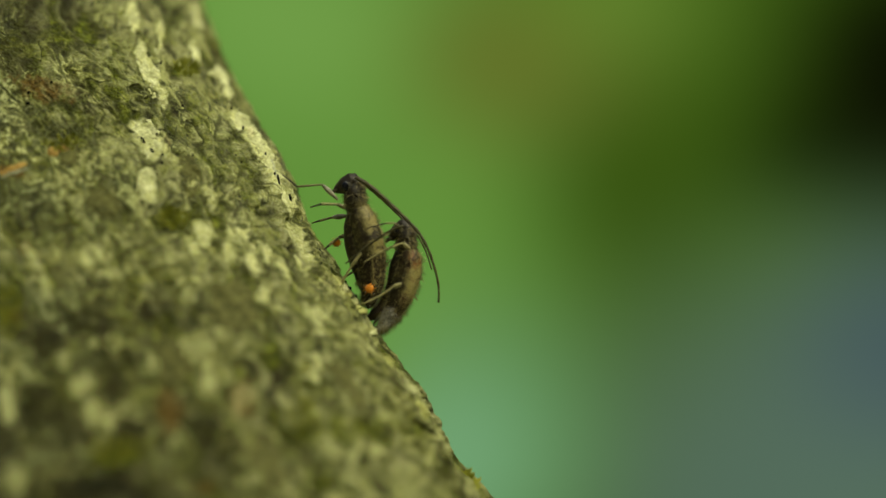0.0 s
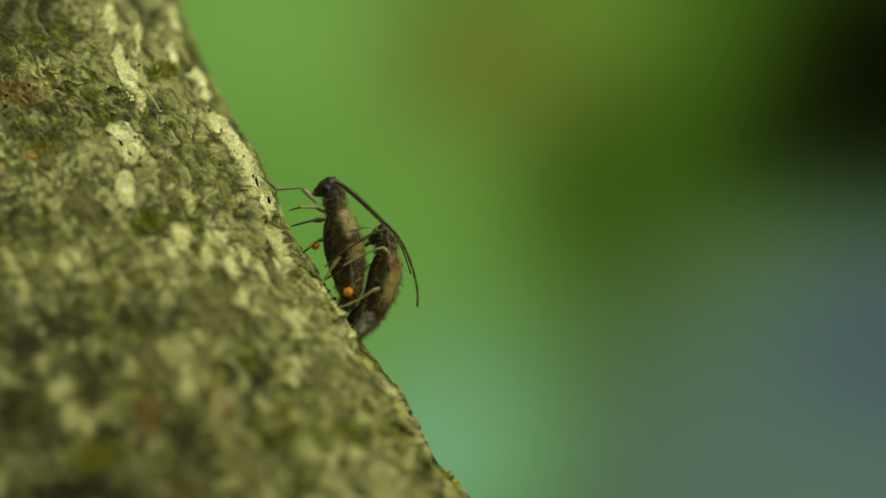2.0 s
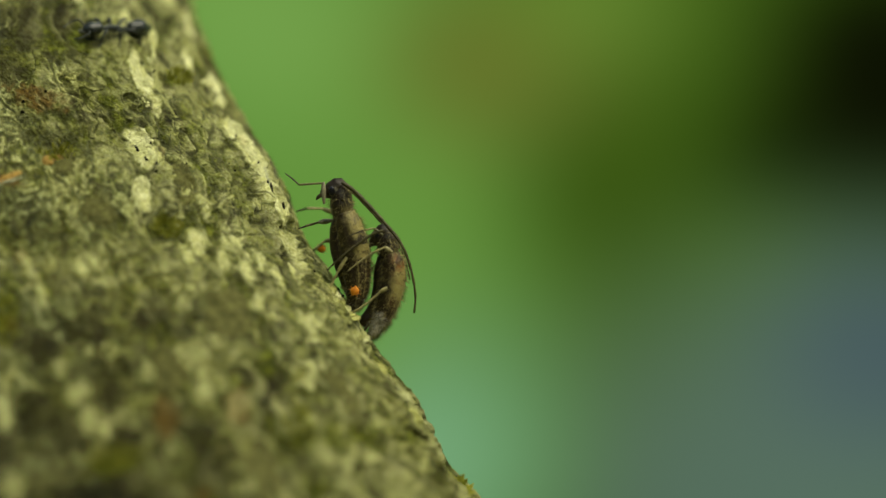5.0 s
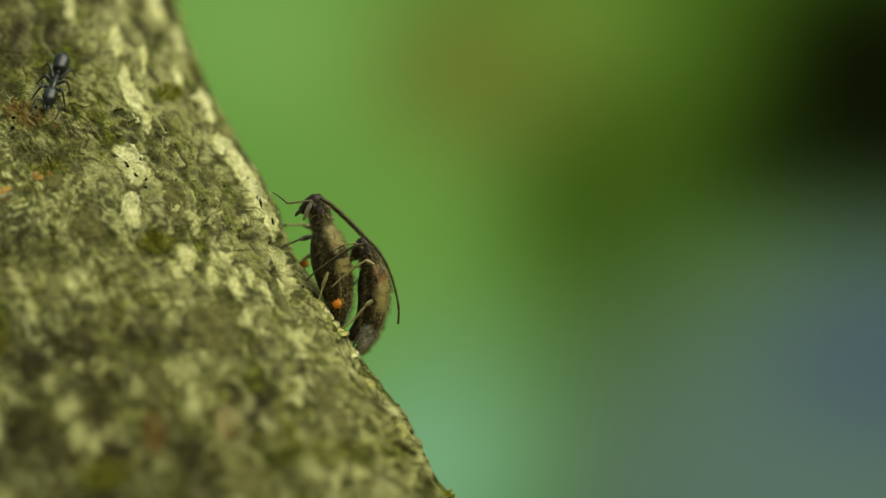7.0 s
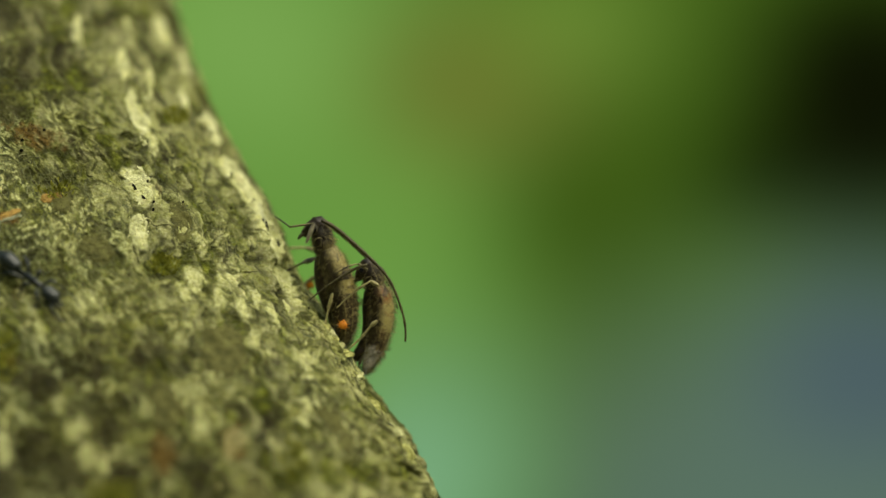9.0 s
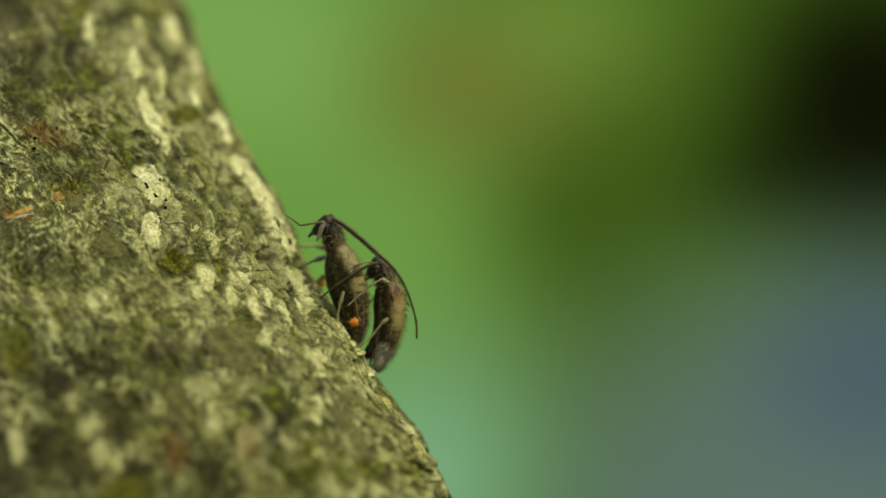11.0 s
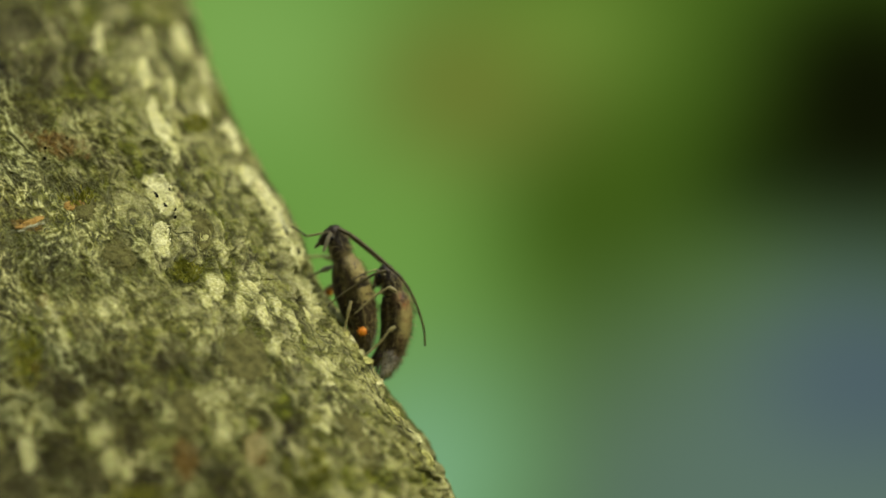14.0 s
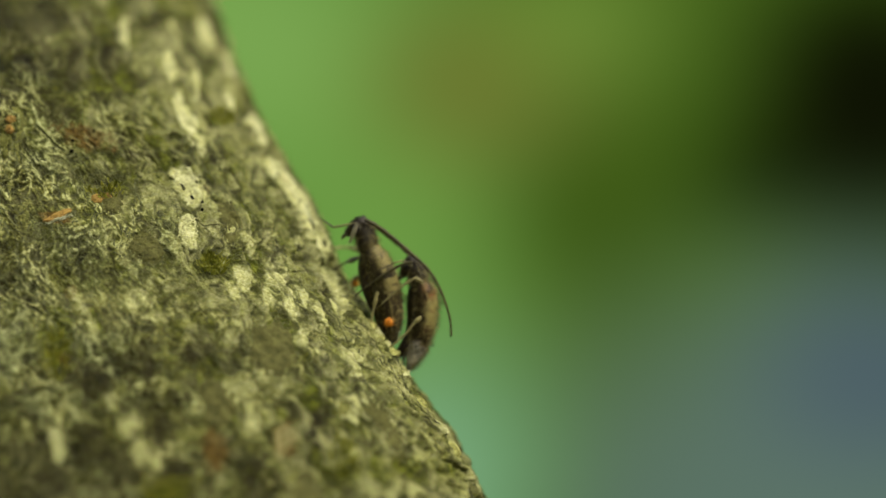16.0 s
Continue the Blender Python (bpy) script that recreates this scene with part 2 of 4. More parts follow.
CREAM_MID = [(-7.78, 0.02, 0.34, 0.56, 25), (-8.98, 0.02, 0.30, 0.50, 10), (-6.88, -0.58, 0.26, 0.52, 30), (-6.28, -0.18, 0.22, 0.46, 30), (-5.68, -0.78, 0.26, 0.60, 30),
    (-8.92, 2.38, 0.26, 0.18, 0), (-8.24, 1.78, 0.28, 0.60, 28), (-7.36, 0.54, 0.38, 0.56, 30), (-8.64, 0.62, 0.28, 0.68, 15),
    (-9.32, 1.12, 0.24, 0.32, 0), (-6.42, 1.92, 0.20, 0.32, 30), (-6.12, 2.46, 0.28, 0.72, 33), (-5.62, 1.58, 0.26, 0.68, 20),
    (-5.28, 0.42, 0.32, 0.68, 30), (-4.88, -0.58, 0.32, 0.52, 30), (-6.12, -1.18, 0.20, 0.36, 25), (-6.56, -1.54, 0.30, 0.38, 10),
    (-5.88, -2.08, 0.16, 0.44, 20), (-4.64, -2.42, 0.34, 0.72, 15), (-4.76, -4.18, 0.50, 0.56, 10), (-6.88, 0.02, 0.18, 0.36, 20)]
CREAM_LOW = [(-14.48, -0.42, 0.22, 0.60, 30), (-14.04, -1.28, 0.18, 0.52, 15), (-12.84, -4.82, 0.48, 0.44, 20), (-12.36, -5.62, 0.36, 0.68, 28),
    (-11.84, -6.22, 0.26, 0.32, 10), (-8.64, -3.42, 0.72, 0.56, 0), (-8.24, -4.62, 0.36, 0.84, 12), (-10.28, -4.02, 0.36, 0.40, 0),
    (-6.28, -7.82, 1.10, 0.72, 10), (-5.58, -6.02, 0.26, 0.40, 20), (-3.24, -4.90, 0.48, 0.36, 20), (-2.04, -5.88, 0.36, 0.48, 30),
    (-1.24, -4.98, 0.20, 0.28, 30), (-0.44, -6.42, 0.24, 0.60, 30), (-2.48, -3.18, 0.18, 0.32, 30), (-3.92, -5.28, 0.28, 0.44, 25),
    (-15.44, -5.48, 0.28, 0.80, 10), (-2.68, -7.18, 0.48, 0.40, 30)]
CREAM_SOFT = [(-6.7, 2.2, 0.28, 0.8, 33), (-7.3, 2.8, 0.32, 0.6, 25), (-12.6, 6.9, 0.90, 0.50, 0), (-12.75, 3.1, 0.30, 0.55, -10), (-11.08, 0.42, 1.20, 0.56, 10), (-9.68, -0.28, 1.00, 0.50, 0), (-12.48, -0.18, 0.80, 0.48, 0), (-7.88, -0.28, 0.60, 0.48, 20),
    (-3.7, -2.9, 0.3, 0.7, 32), (-2.7, -4.2, 0.3, 0.7, 35), (-7.68, -0.78, 0.40, 0.44, 20), (-5.38, -3.38, 0.28, 0.44, 20), (-3.68, -3.98, 0.24, 0.40, 25), (-7.08, -3.18, 0.44, 0.52, 10),
    (-15.08, -8.18, 0.44, 0.60, 0), (-11.68, -0.78, 0.52, 0.32, 0), (-9.08, -1.58, 0.48, 0.36, 10), (-13.38, -3.98, 0.28, 0.36, 10),
    (-4.48, -7.18, 0.52, 0.48, 20), (-1.28, -7.78, 0.36, 0.48, 30), (-4.08, -1.58, 0.20, 0.40, 30), (-3.48, -2.98, 0.18, 0.36, 30)]
CREAM_FLANK = [(-3.68, -5.18, 0.36, 0.80, 30), (-2.68, -5.58, 0.32, 0.80, 32), (-4.48, -5.58, 0.36, 0.80, 20), (-1.68, -6.78, 0.28, 0.80, 35),
    (-2.88, -7.98, 0.60, 0.60, 20), (-0.88, -8.18, 0.40, 0.60, 35), (-5.28, -8.18, 0.60, 0.52, 10), (-3.4, -3.6, 0.26, 0.7, 32), (-2.3, -4.6, 0.24, 0.7, 34)]
RUST_SPOTS = [(-14.18, 5.66, 1.20, 0.48, -15), (-15.38, 2.78, 0.72, 0.24, -12), (-13.64, 3.46, 0.36, 0.18, 10), (-9.68, -5.58, 0.48, 0.92, 5),
    (-7.18, -5.34, 0.48, 0.64, 0), (-8.42, -8.42, 0.36, 0.24, 0), (-14.78, 0.02, 0.24, 0.28, 0), (-9.84, 3.78, 0.20, 0.24, 0),
    (-6.88, 0.08, 0.18, 0.18, 0), (-15.08, -2.38, 0.28, 0.24, 0)]
MOSS_SPOTS = [(-10.04, 0.92, 0.64, 0.48, 20), (-9.18, 6.26, 0.48, 0.36, 0), (-11.58, -7.42, 0.88, 0.44, 15), (-4.78, -6.22, 0.68, 0.96, 0),
    (-15.24, -1.48, 0.68, 1.40, 0), (-13.32, 3.66, 0.52, 0.20, -15), (-8.64, 4.82, 0.40, 1.20, 28), (-6.88, 2.22, 0.32, 1.20, 33),
    (-6.28, 0.42, 0.36, 1.20, 35), (-5.28, -1.98, 0.36, 1.00, 35), (-2.88, -4.18, 0.36, 1.00, 38), (-1.68, -5.98, 0.28, 1.00, 38),
    (-8.78, 1.12, 0.36, 0.44, 0), (-7.08, 3.32, 0.52, 0.28, -20), (-9.68, 0.82, 1.00, 0.28, 10), (-13.88, -1.18, 0.16, 0.68, 20),
    (-7.28, -2.38, 0.52, 0.60, 20), (-3.68, -6.38, 0.44, 0.80, 30)]
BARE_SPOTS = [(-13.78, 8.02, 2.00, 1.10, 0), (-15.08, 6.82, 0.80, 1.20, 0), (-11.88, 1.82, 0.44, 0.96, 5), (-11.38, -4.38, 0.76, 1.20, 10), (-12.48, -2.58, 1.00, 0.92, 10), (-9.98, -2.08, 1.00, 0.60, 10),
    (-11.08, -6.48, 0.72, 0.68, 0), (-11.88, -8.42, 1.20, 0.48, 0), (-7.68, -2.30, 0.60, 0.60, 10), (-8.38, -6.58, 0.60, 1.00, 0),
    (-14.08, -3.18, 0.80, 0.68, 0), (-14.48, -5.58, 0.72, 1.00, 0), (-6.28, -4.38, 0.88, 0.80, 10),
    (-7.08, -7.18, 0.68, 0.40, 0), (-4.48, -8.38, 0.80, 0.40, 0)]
def across(phi):
    """Way round the stem in mm, from its front: as it shows on the front face, and slower round the edge."""
    return np.where(phi < 1.1, 11 * np.sin(np.clip(phi, -1.4, 1.1)), 11 * math.sin(1.1) + 5.0 * (phi - 1.1))


def bark_height(phi, z):
    """The bark's relief in mm over the plain tube, at the angle phi and z mm, the cover by lichen threads, and where ridges crest."""
    u = across(phi)
    wx = 0.5 * perlin(u / 1.4, z / 1.7, 1) + 0.18 * perlin(u / 0.5, z / 0.5, 2)
    wz = 0.5 * perlin(u / 1.5, z / 1.8, 3) + 0.18 * perlin(u / 0.5, z / 0.55, 4)
    edge = 1 - 0.75 * smooth_step(phi, 0.8, 1.3)
    big = (0.26 * perlin(u / 3.4, z / 4.5, 5) + 0.12 * perlin(u / 1.3, z / 1.8, 6)) * edge
    side = smooth_step(phi, 0.15, 0.7)
    crest = ridged((u + 1.3 * wx) / 1.15, (z + wz) / 5.5, 7)
    cord = smooth_step(crest, 0.2, 0.95)
    ridge = side * (0.24 * cord - 0.12) + 0.04 * ridged((u + wx) / 0.9, (z + wz) / 1.9, 8)
    thread = ridged((u + 1.1 * wx) / 0.42, (z + 1.1 * wz) / 0.50, 9)
    curl = ridged((u + 0.8 * wz) / 0.25, (z + 0.8 * wx) / 0.28, 10)
    gap, own = cells((u + 1.5 * wx) / 0.75, (z + 1.3 * wz) / 1.25, 3)
    broken = smooth_step(perlin(u / 0.75, z / 1.0, 13) + 0.5 * perlin(u / 0.25, z / 0.3, 14), -0.10, 0.35)
    seam = (1 - smooth_step(gap, 0.02, 0.14 + 0.18 * broken)) * smooth_step(phi, 0.05, 0.55) * broken
    split = 1 - smooth_step(np.abs(perlin((u + 1.2 * wx) / 0.80, (z + 1.2 * wz) / 1.7, 15)), 0.0, 0.055)
    split = split * smooth_step(perlin(u / 0.7, z / 0.9, 16), -0.15, 0.2) * (0.45 + 0.55 * smooth_step(phi, -0.1, 0.4))
    vein = 1 - smooth_step(np.abs(perlin((u + 0.9 * wz) / 0.42, (z + 0.9 * wx) / 0.75, 17)), 0.0, 0.06)
    seam = np.maximum.reduce([0.8 * seam, split, 0.75 * vein * smooth_step(perlin(u / 0.5, z / 0.6, 18), 0.0, 0.3)])
    soft = 0.55 + 0.45 * smooth_step(perlin(u / 1.9, z / 2.2, 11), -0.35, 0.3)
    soft = soft * (1 - 0.35 * side) * (1 - 0.45 * smooth_step(-phi, 0.15, 0.5))
    fine = soft * (0.085 * thread + 0.055 * curl) + 0.014 * perlin(u / 0.11, z / 0.14, 12)
    fibre = np.clip(0.20 + 0.42 * thread * soft + 0.46 * curl * soft, -0.2, 1.2)
    return big + ridge - 0.07 * seam * edge, fine, fibre, (side * cord, seam, own)


def on_stem(phi, z, lift):
    """World place of the angle phi, z mm and lift mm over the plain tube."""
    cx, cy = stem_axis(z)
    r = stem_radius(z) + lift
    return np.stack([(cx + r * np.sin(phi)) * MM, (cy - stem_flat(z, phi) * r * np.cos(phi)) * MM, H + z * MM + 0 * phi], -1)


def on_bark(x, z):
    """The angle and height on the stem that show at x, z mm in the plane y = 0, from the camera's first place."""
    w = 0.0
    for _ in range(12):
        zz = z * (1 + w)
        cx, cy = stem_axis(zz)
        r = stem_radius(zz)
        phi = math.asin(max(-1.0, min(1.0, (x * (1 + w) - cx) / r)))
        w = float(cy - stem_flat(zz, phi) * r * math.cos(phi)) / 100
    return phi, float(zz)


def mesh_from_grid(name, co, wrap=False):
    """A mesh from a grid of places (rows, columns, 3), made of four-sided faces."""
    n, k = co.shape[:2]
    idx = np.arange(n * k).reshape(n, k)
    right = np.roll(idx, -1, 1) if wrap else idx[:, 1:]
    left = idx if wrap else idx[:, :-1]
    faces = np.stack([left[:-1], right[:-1], right[1:], left[1:]], -1).reshape(-1, 4)
    me = bpy.data.meshes.new(name)
    me.vertices.add(n * k)
    me.vertices.foreach_set("co", co.reshape(-1))
    me.loops.add(faces.size)
    me.loops.foreach_set("vertex_index", faces.reshape(-1).astype(np.int32))
    me.polygons.add(len(faces))
    me.polygons.foreach_set("loop_start", np.arange(0, faces.size, 4, dtype=np.int32))
    me.polygons.foreach_set("loop_total", np.full(len(faces), 4, dtype=np.int32))
    me.polygons.foreach_set("use_smooth", np.ones(len(faces), dtype=bool))
    me.update(calc_edges=True)
    return me


def part(name, data, mat, parent=None, label=""):
    """Links a mesh or a bmesh as one object, under a thing or a part."""
    if isinstance(data, bmesh.types.BMesh):
        me = bpy.data.meshes.new(name)
        for f in data.faces:
            f.smooth = True
        data.to_mesh(me)
        data.free()
    else:
        me = data
    if mat and not me.materials:
        me.materials.append(mat)
    ob = new(name, me)
    if parent:
        ob.parent = parent
    return tagged(ob, label) if label else ob


def build_stem():
    phi = np.concatenate([np.linspace(radians(-32), radians(106), 920), np.linspace(radians(108), radians(326), 60)])
    z = np.concatenate([np.linspace(-H / MM - 20, -60, 50), np.linspace(-58, -11.7, 60), np.linspace(-11.5, 15.5, 960),
                        np.linspace(15.8, 60, 56), np.linspace(64, 420, 40)])
    P, Zm = np.meshgrid(phi, z)
    big, fine, fibre, (crest, seam, own) = bark_height(P, Zm)
    x, y = stem_axis(Zm)
    r = stem_radius(Zm)
    depth = 1 + (y - stem_flat(Zm, P) * r * np.cos(P)) / 100
    px, pz = (x + r * np.sin(P)) / depth, Zm / depth
    wob = 0.45 * perlin(px / 0.5, pz / 0.5, 21) + 0.35 * perlin(px / 0.17, pz / 0.17, 22)
    front = np.cos(P) > -0.2
    masks = {k: blobs(px, pz, s, wob) * front for k, s in (("rust", RUST_SPOTS), ("moss", MOSS_SPOTS))}
    masks["fibre"] = fibre
    u = across(P)
    cream = np.maximum.reduce([blobs(px, pz, CREAM_HIGH, 0.6 * wob), 0.88 * blobs(px, pz, CREAM_MID, 1.15 * wob, 0.35, 1.4),
                               0.62 * blobs(px, pz, CREAM_LOW, 1.3 * wob, 0.30, 1.4), 0.48 * blobs(px, pz, CREAM_SOFT + CREAM_FLANK, 1.3 * wob, 0.25, 1.35)]) * front
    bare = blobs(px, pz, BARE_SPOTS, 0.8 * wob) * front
    shade = smooth_step(perlin(u / 1.5, Zm / 1.8, 42) + 0.5 * perlin(u / 0.5, Zm / 0.6, 44), 0.0, 0.4)
    high = smooth_step(Zm, 6.5, 9.5) * (1 - smooth_step(P, 0.25, 0.75))
    # bare bark, and last the lower front's shade, painted in as missing lichen
    masks["bare_and_shade"] = np.maximum.reduce([1.05 * bare, 0.30 * shade * front, 0.85 * high * front, 0.85 * smooth_step(-Zm, 3.0, 7.0) * (1 - smooth_step(P, 0.1, 0.65)) * front]) * (1 - cream)
    mid = perlin((u + 0.5 * perlin(u / 0.8, Zm / 0.9, 43)) / 0.85, (Zm + 0.5 * perlin(u / 0.9, Zm / 0.8, 51)) / 1.3, 40) + 0.45 * perlin(u / 0.26, Zm / 0.34, 41)
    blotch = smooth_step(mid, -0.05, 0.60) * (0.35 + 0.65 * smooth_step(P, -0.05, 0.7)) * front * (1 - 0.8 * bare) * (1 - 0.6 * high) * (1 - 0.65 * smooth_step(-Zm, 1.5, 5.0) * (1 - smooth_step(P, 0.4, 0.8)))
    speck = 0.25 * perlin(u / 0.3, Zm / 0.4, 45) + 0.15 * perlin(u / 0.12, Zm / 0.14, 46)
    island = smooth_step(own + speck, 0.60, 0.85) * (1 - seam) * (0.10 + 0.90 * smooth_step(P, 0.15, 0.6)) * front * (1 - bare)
    gaps = smooth_step(perlin(px / 0.9, pz / 1.2, 24), -0.25, 0.3)
    masks["pale"] = np.maximum.reduce([cream, 0.46 * crest * gaps * front * (1 - 0.4 * smooth_step(Zm, 6.5, 9.5)), (0.30 + 0.22 * smooth_step(P, 0.0, 0.5)) * blotch, 0.36 * island]) 
    groove = 1.0 * smooth_step(P, 0.1, 0.6) * (1 - crest) * smooth_step(perlin(px / 1.1, pz / 1.4, 25), -0.25, 0.35) * front
    bloom = smooth_step(perlin(u / 0.9, Zm / 1.1, 48) + 0.5 * perlin(u / 0.3, Zm / 0.35, 49), 0.02, 0.45) * front * (0.45 + 0.55 * smooth_step(P, -0.2, 0.5))
    masks["moss"] = np.maximum.reduce([masks["moss"], groove, 0.6 * bloom * (1 - 0.55 * masks["bare_and_shade"])]) * (1 - 0.85 * masks["pale"]) * (1 - masks["rust"])
    # an olive-dark outline round the cream domes, broken by noise
    rim = smooth_step(cream, 0.02, 0.25) * (1 - smooth_step(cream, 0.3, 0.7)) * smooth_step(perlin(px / 0.4, pz / 0.5, 52), -0.3, 0.3)
    masks["moss"] = np.maximum(masks["moss"], 0.7 * rim)
    masks["seam"] = np.maximum(seam * front * (1 - 0.35 * cream), 0.55 * rim * smooth_step(P, 0.0, 0.4))
    dome = np.sqrt(np.clip(cream, 0, 1))
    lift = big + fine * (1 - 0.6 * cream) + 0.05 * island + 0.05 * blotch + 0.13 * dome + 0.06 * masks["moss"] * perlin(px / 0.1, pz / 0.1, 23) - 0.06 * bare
    me = mesh_from_grid("bark", on_stem(P, Zm, lift), wrap=True)
    for name, values in masks.items():
        a = me.attributes.new(name, "FLOAT", "POINT")
        a.data.foreach_set("value", values.reshape(-1).astype(np.float32))
    return part("bark", me, BARK)


stem = tagged(new("tree_stem"), "leaning young tree stem with rough lichen-grown mossy bark", "tree", kind="structure")
bark = build_stem()
bark.parent = stem


def crust(name, x, z, w, h, lean, mat, thick=0.13, seed=0, n=34):
    """A crust of lichen on the bark: a low, uneven dome with a ragged outline, centred where x, z show."""
    phi0, z0 = on_bark(x, z)
    s, t = np.meshgrid(np.linspace(-1.7, 1.7, n), np.linspace(-1.7, 1.7, n))
    c, k = math.cos(radians(lean)), math.sin(radians(lean))
    r = float(stem_radius(z0))
    dx, dz = s * w * c - t * h * k, s * w * k + t * h * c
    Zm = z0 + dz
    across = float(stem_axis(z0)[0]) + r * math.sin(phi0) + dx
    P = np.arcsin(np.clip((across - stem_axis(Zm)[0]) / stem_radius(Zm), -0.995, 0.995))
    d = np.sqrt(s * s + t * t) + 0.36 * perlin(s * 1.3, t * 1.3, seed + 30) + 0.36 * perlin(s * 2.9, t * 2.9, seed + 31) + 0.22 * perlin(s * 7, t * 7, seed + 35)
    d = d + smooth_step(np.maximum(np.abs(s), np.abs(t)), 1.2, 1.65)
    rise = np.clip(1 - d ** 3, -2.5, 1.0)
    big, fine, _, _ = bark_height(P, Zm)
    crack = smooth_step(np.abs(perlin(s * 1.5, t * 1.5, seed + 34)), 0.0, 0.07)
    own = 0.028 * perlin(s * 3, t * 3, seed + 32) + 0.006 * ridged(s * 8, t * 8, seed + 33)
    lift = big + 0.5 * fine + thick * rise - 0.09 * (1 - crack) + own + 0.12
    return part(name, mesh_from_grid(name, on_stem(P, Zm, lift)), mat, stem)


def lichen_threads(count, seed):
    """Short curled threads of lichen that lie on the bark, as one mesh of thin three-sided tubes."""
    rnd = np.random.RandomState(seed)
    phi, z = rnd.uniform(radians(-30), radians(96), count), rnd.uniform(-11, 12, count)
    keep = perlin(phi * 11 / 2.2, z / 2.6, 11) + 0.35 * rnd.randn(count) - 0.5 * (phi > 0.75) > -0.15
    cx, cy = stem_axis(z)
    deep = 1 + (cy - stem_flat(z, phi) * stem_radius(z) * np.cos(phi)) / 100
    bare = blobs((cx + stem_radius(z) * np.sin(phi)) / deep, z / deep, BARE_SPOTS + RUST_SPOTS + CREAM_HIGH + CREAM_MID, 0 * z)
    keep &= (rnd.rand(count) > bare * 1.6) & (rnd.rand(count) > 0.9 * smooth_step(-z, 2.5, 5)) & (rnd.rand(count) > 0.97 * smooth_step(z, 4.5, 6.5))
    phi, z = phi[keep], z[keep]
    k, steps = len(phi), 7
    ang = np.where(phi > 0.6, rnd.normal(1.57, 0.5, k), rnd.normal(1.4, 1.2, k))
    bend = rnd.normal(0, 0.45, k)
    step = rnd.uniform(0.04, 0.10, k)
    wide = rnd.uniform(0.010, 0.026, k)
    line = []
    for i in range(steps):
        line.append((phi.copy(), z.copy(), ang.copy()))
        phi, z, ang = phi + step * np.cos(ang) / 11.0, z + step * np.sin(ang), ang + bend + rnd.normal(0, 0.22, k)
    rings = []
    for i, (p, zz, a) in enumerate(line):
        big, fine, _, _ = bark_height(p, zz)
        taper = wide * (1.0 if 0 < i < steps - 1 else 0.25)
        lift = big + fine * 0.8 + 0.008 + 0.028 * math.sin(math.pi * i / (steps - 1))
        side_p, side_z = -np.sin(a) / 11.0, np.cos(a)
        rings.append(np.stack([on_stem(p + side_p * taper, zz + side_z * taper, lift - 0.4 * taper), on_stem(p, zz, lift + taper),
                               on_stem(p - side_p * taper, zz - side_z * taper, lift - 0.4 * taper)], 1))
    co = np.stack(rings, 1).reshape(-1, 3)
    base = np.arange(k)[:, None, None] * steps * 3 + np.arange(steps - 1)[None, :, None] * 3
    a = np.arange(3)[None, None, :]
    b = (a + 1) % 3
    faces = np.stack([base + a, base + b, base + b + 3, base + a + 3], -1).reshape(-1, 4)
    me = bpy.data.meshes.new("lichen_threads")
    me.from_pydata(co.tolist(), [], faces.tolist())
    return tagged(part("lichen_threads", me, THREADS, stem), kind="stuff")


lichen_threads(24000, 3)


RIM = speckled("smooth_cream_lichen", (0.34, 0.33, 0.10), (0.78, 0.76, 0.42), 2000, 0.55, 0.34, 0.58, 0.00005)
PALE_CRUST = cracked(speckled("pale_crust", (0.15, 0.155, 0.020), (0.62, 0.62, 0.22), 1300, 0.6, 0.36, 0.62, 0.00008), (0.05, 0.052, 0.009))
OLIVE_CRUST = cracked(speckled("olive_crust", (0.055, 0.060, 0.006), (0.29, 0.295, 0.075), 1100, 0.6, 0.38, 0.64, 0.00008), (0.03, 0.033, 0.005))
# x, z, half width, half height, lean: cream crusts, then grey ones, then tufts of moss
EDGE_PATCHES = [(-6.35, 3.3, 0.20, 1.5, 29), (-5.62, 1.8, 0.18, 0.7, 18), (-7.9, 6.1, 0.22, 0.55, 24), (-8.9, 8.3, 0.2, 0.7, 18)]
GREY_PATCHES = [(-9.6, -4.0, 0.6, 0.55, -20), (-6.2, -7.6, 0.5, 0.7, 20), (-13.2, 3.4, 0.35, 0.45, 20),
                (-7.6, -2.0, 0.6, 0.8, 20), (-3.4, -4.9, 0.3, 0.9, 32), (-9.0, 2.6, 0.3, 0.6, 20), (-12.0, 1.6, 0.5, 0.35, -10)]
for i, (x, z, w, h, lean) in enumerate(CREAM_HIGH + EDGE_PATCHES):
    crust("lichen_crust", x, z, w * 0.72, h * 0.75, lean, CREAM if z > 1.0 else PALE_CRUST, 0.07, i)
for i, p in enumerate(GREY_PATCHES):
    crust("lichen_crust", *p, GREY_CRUST, 0.055, i + 40)
for i, p in enumerate([(-15.2, 2.72, 0.3, 0.05, 18), (-6.1, 2.9, 0.1, 0.5, 28)]):
    crust("lichen_crust", *p, WHITE_CRUST, 0.035, i + 80, 26)
for i, p in enumerate([(-13.8, 3.45, 0.18, 0.14, -25), (-15.1, 2.9, 0.32, 0.10, 20), (-15.55, 2.7, 0.2, 0.08, 15), (-13.4, 3.55, 0.15, 0.12, 0)]):
    crust("orange_crust", *p, ORANGE, 0.07, i + 70, 18)


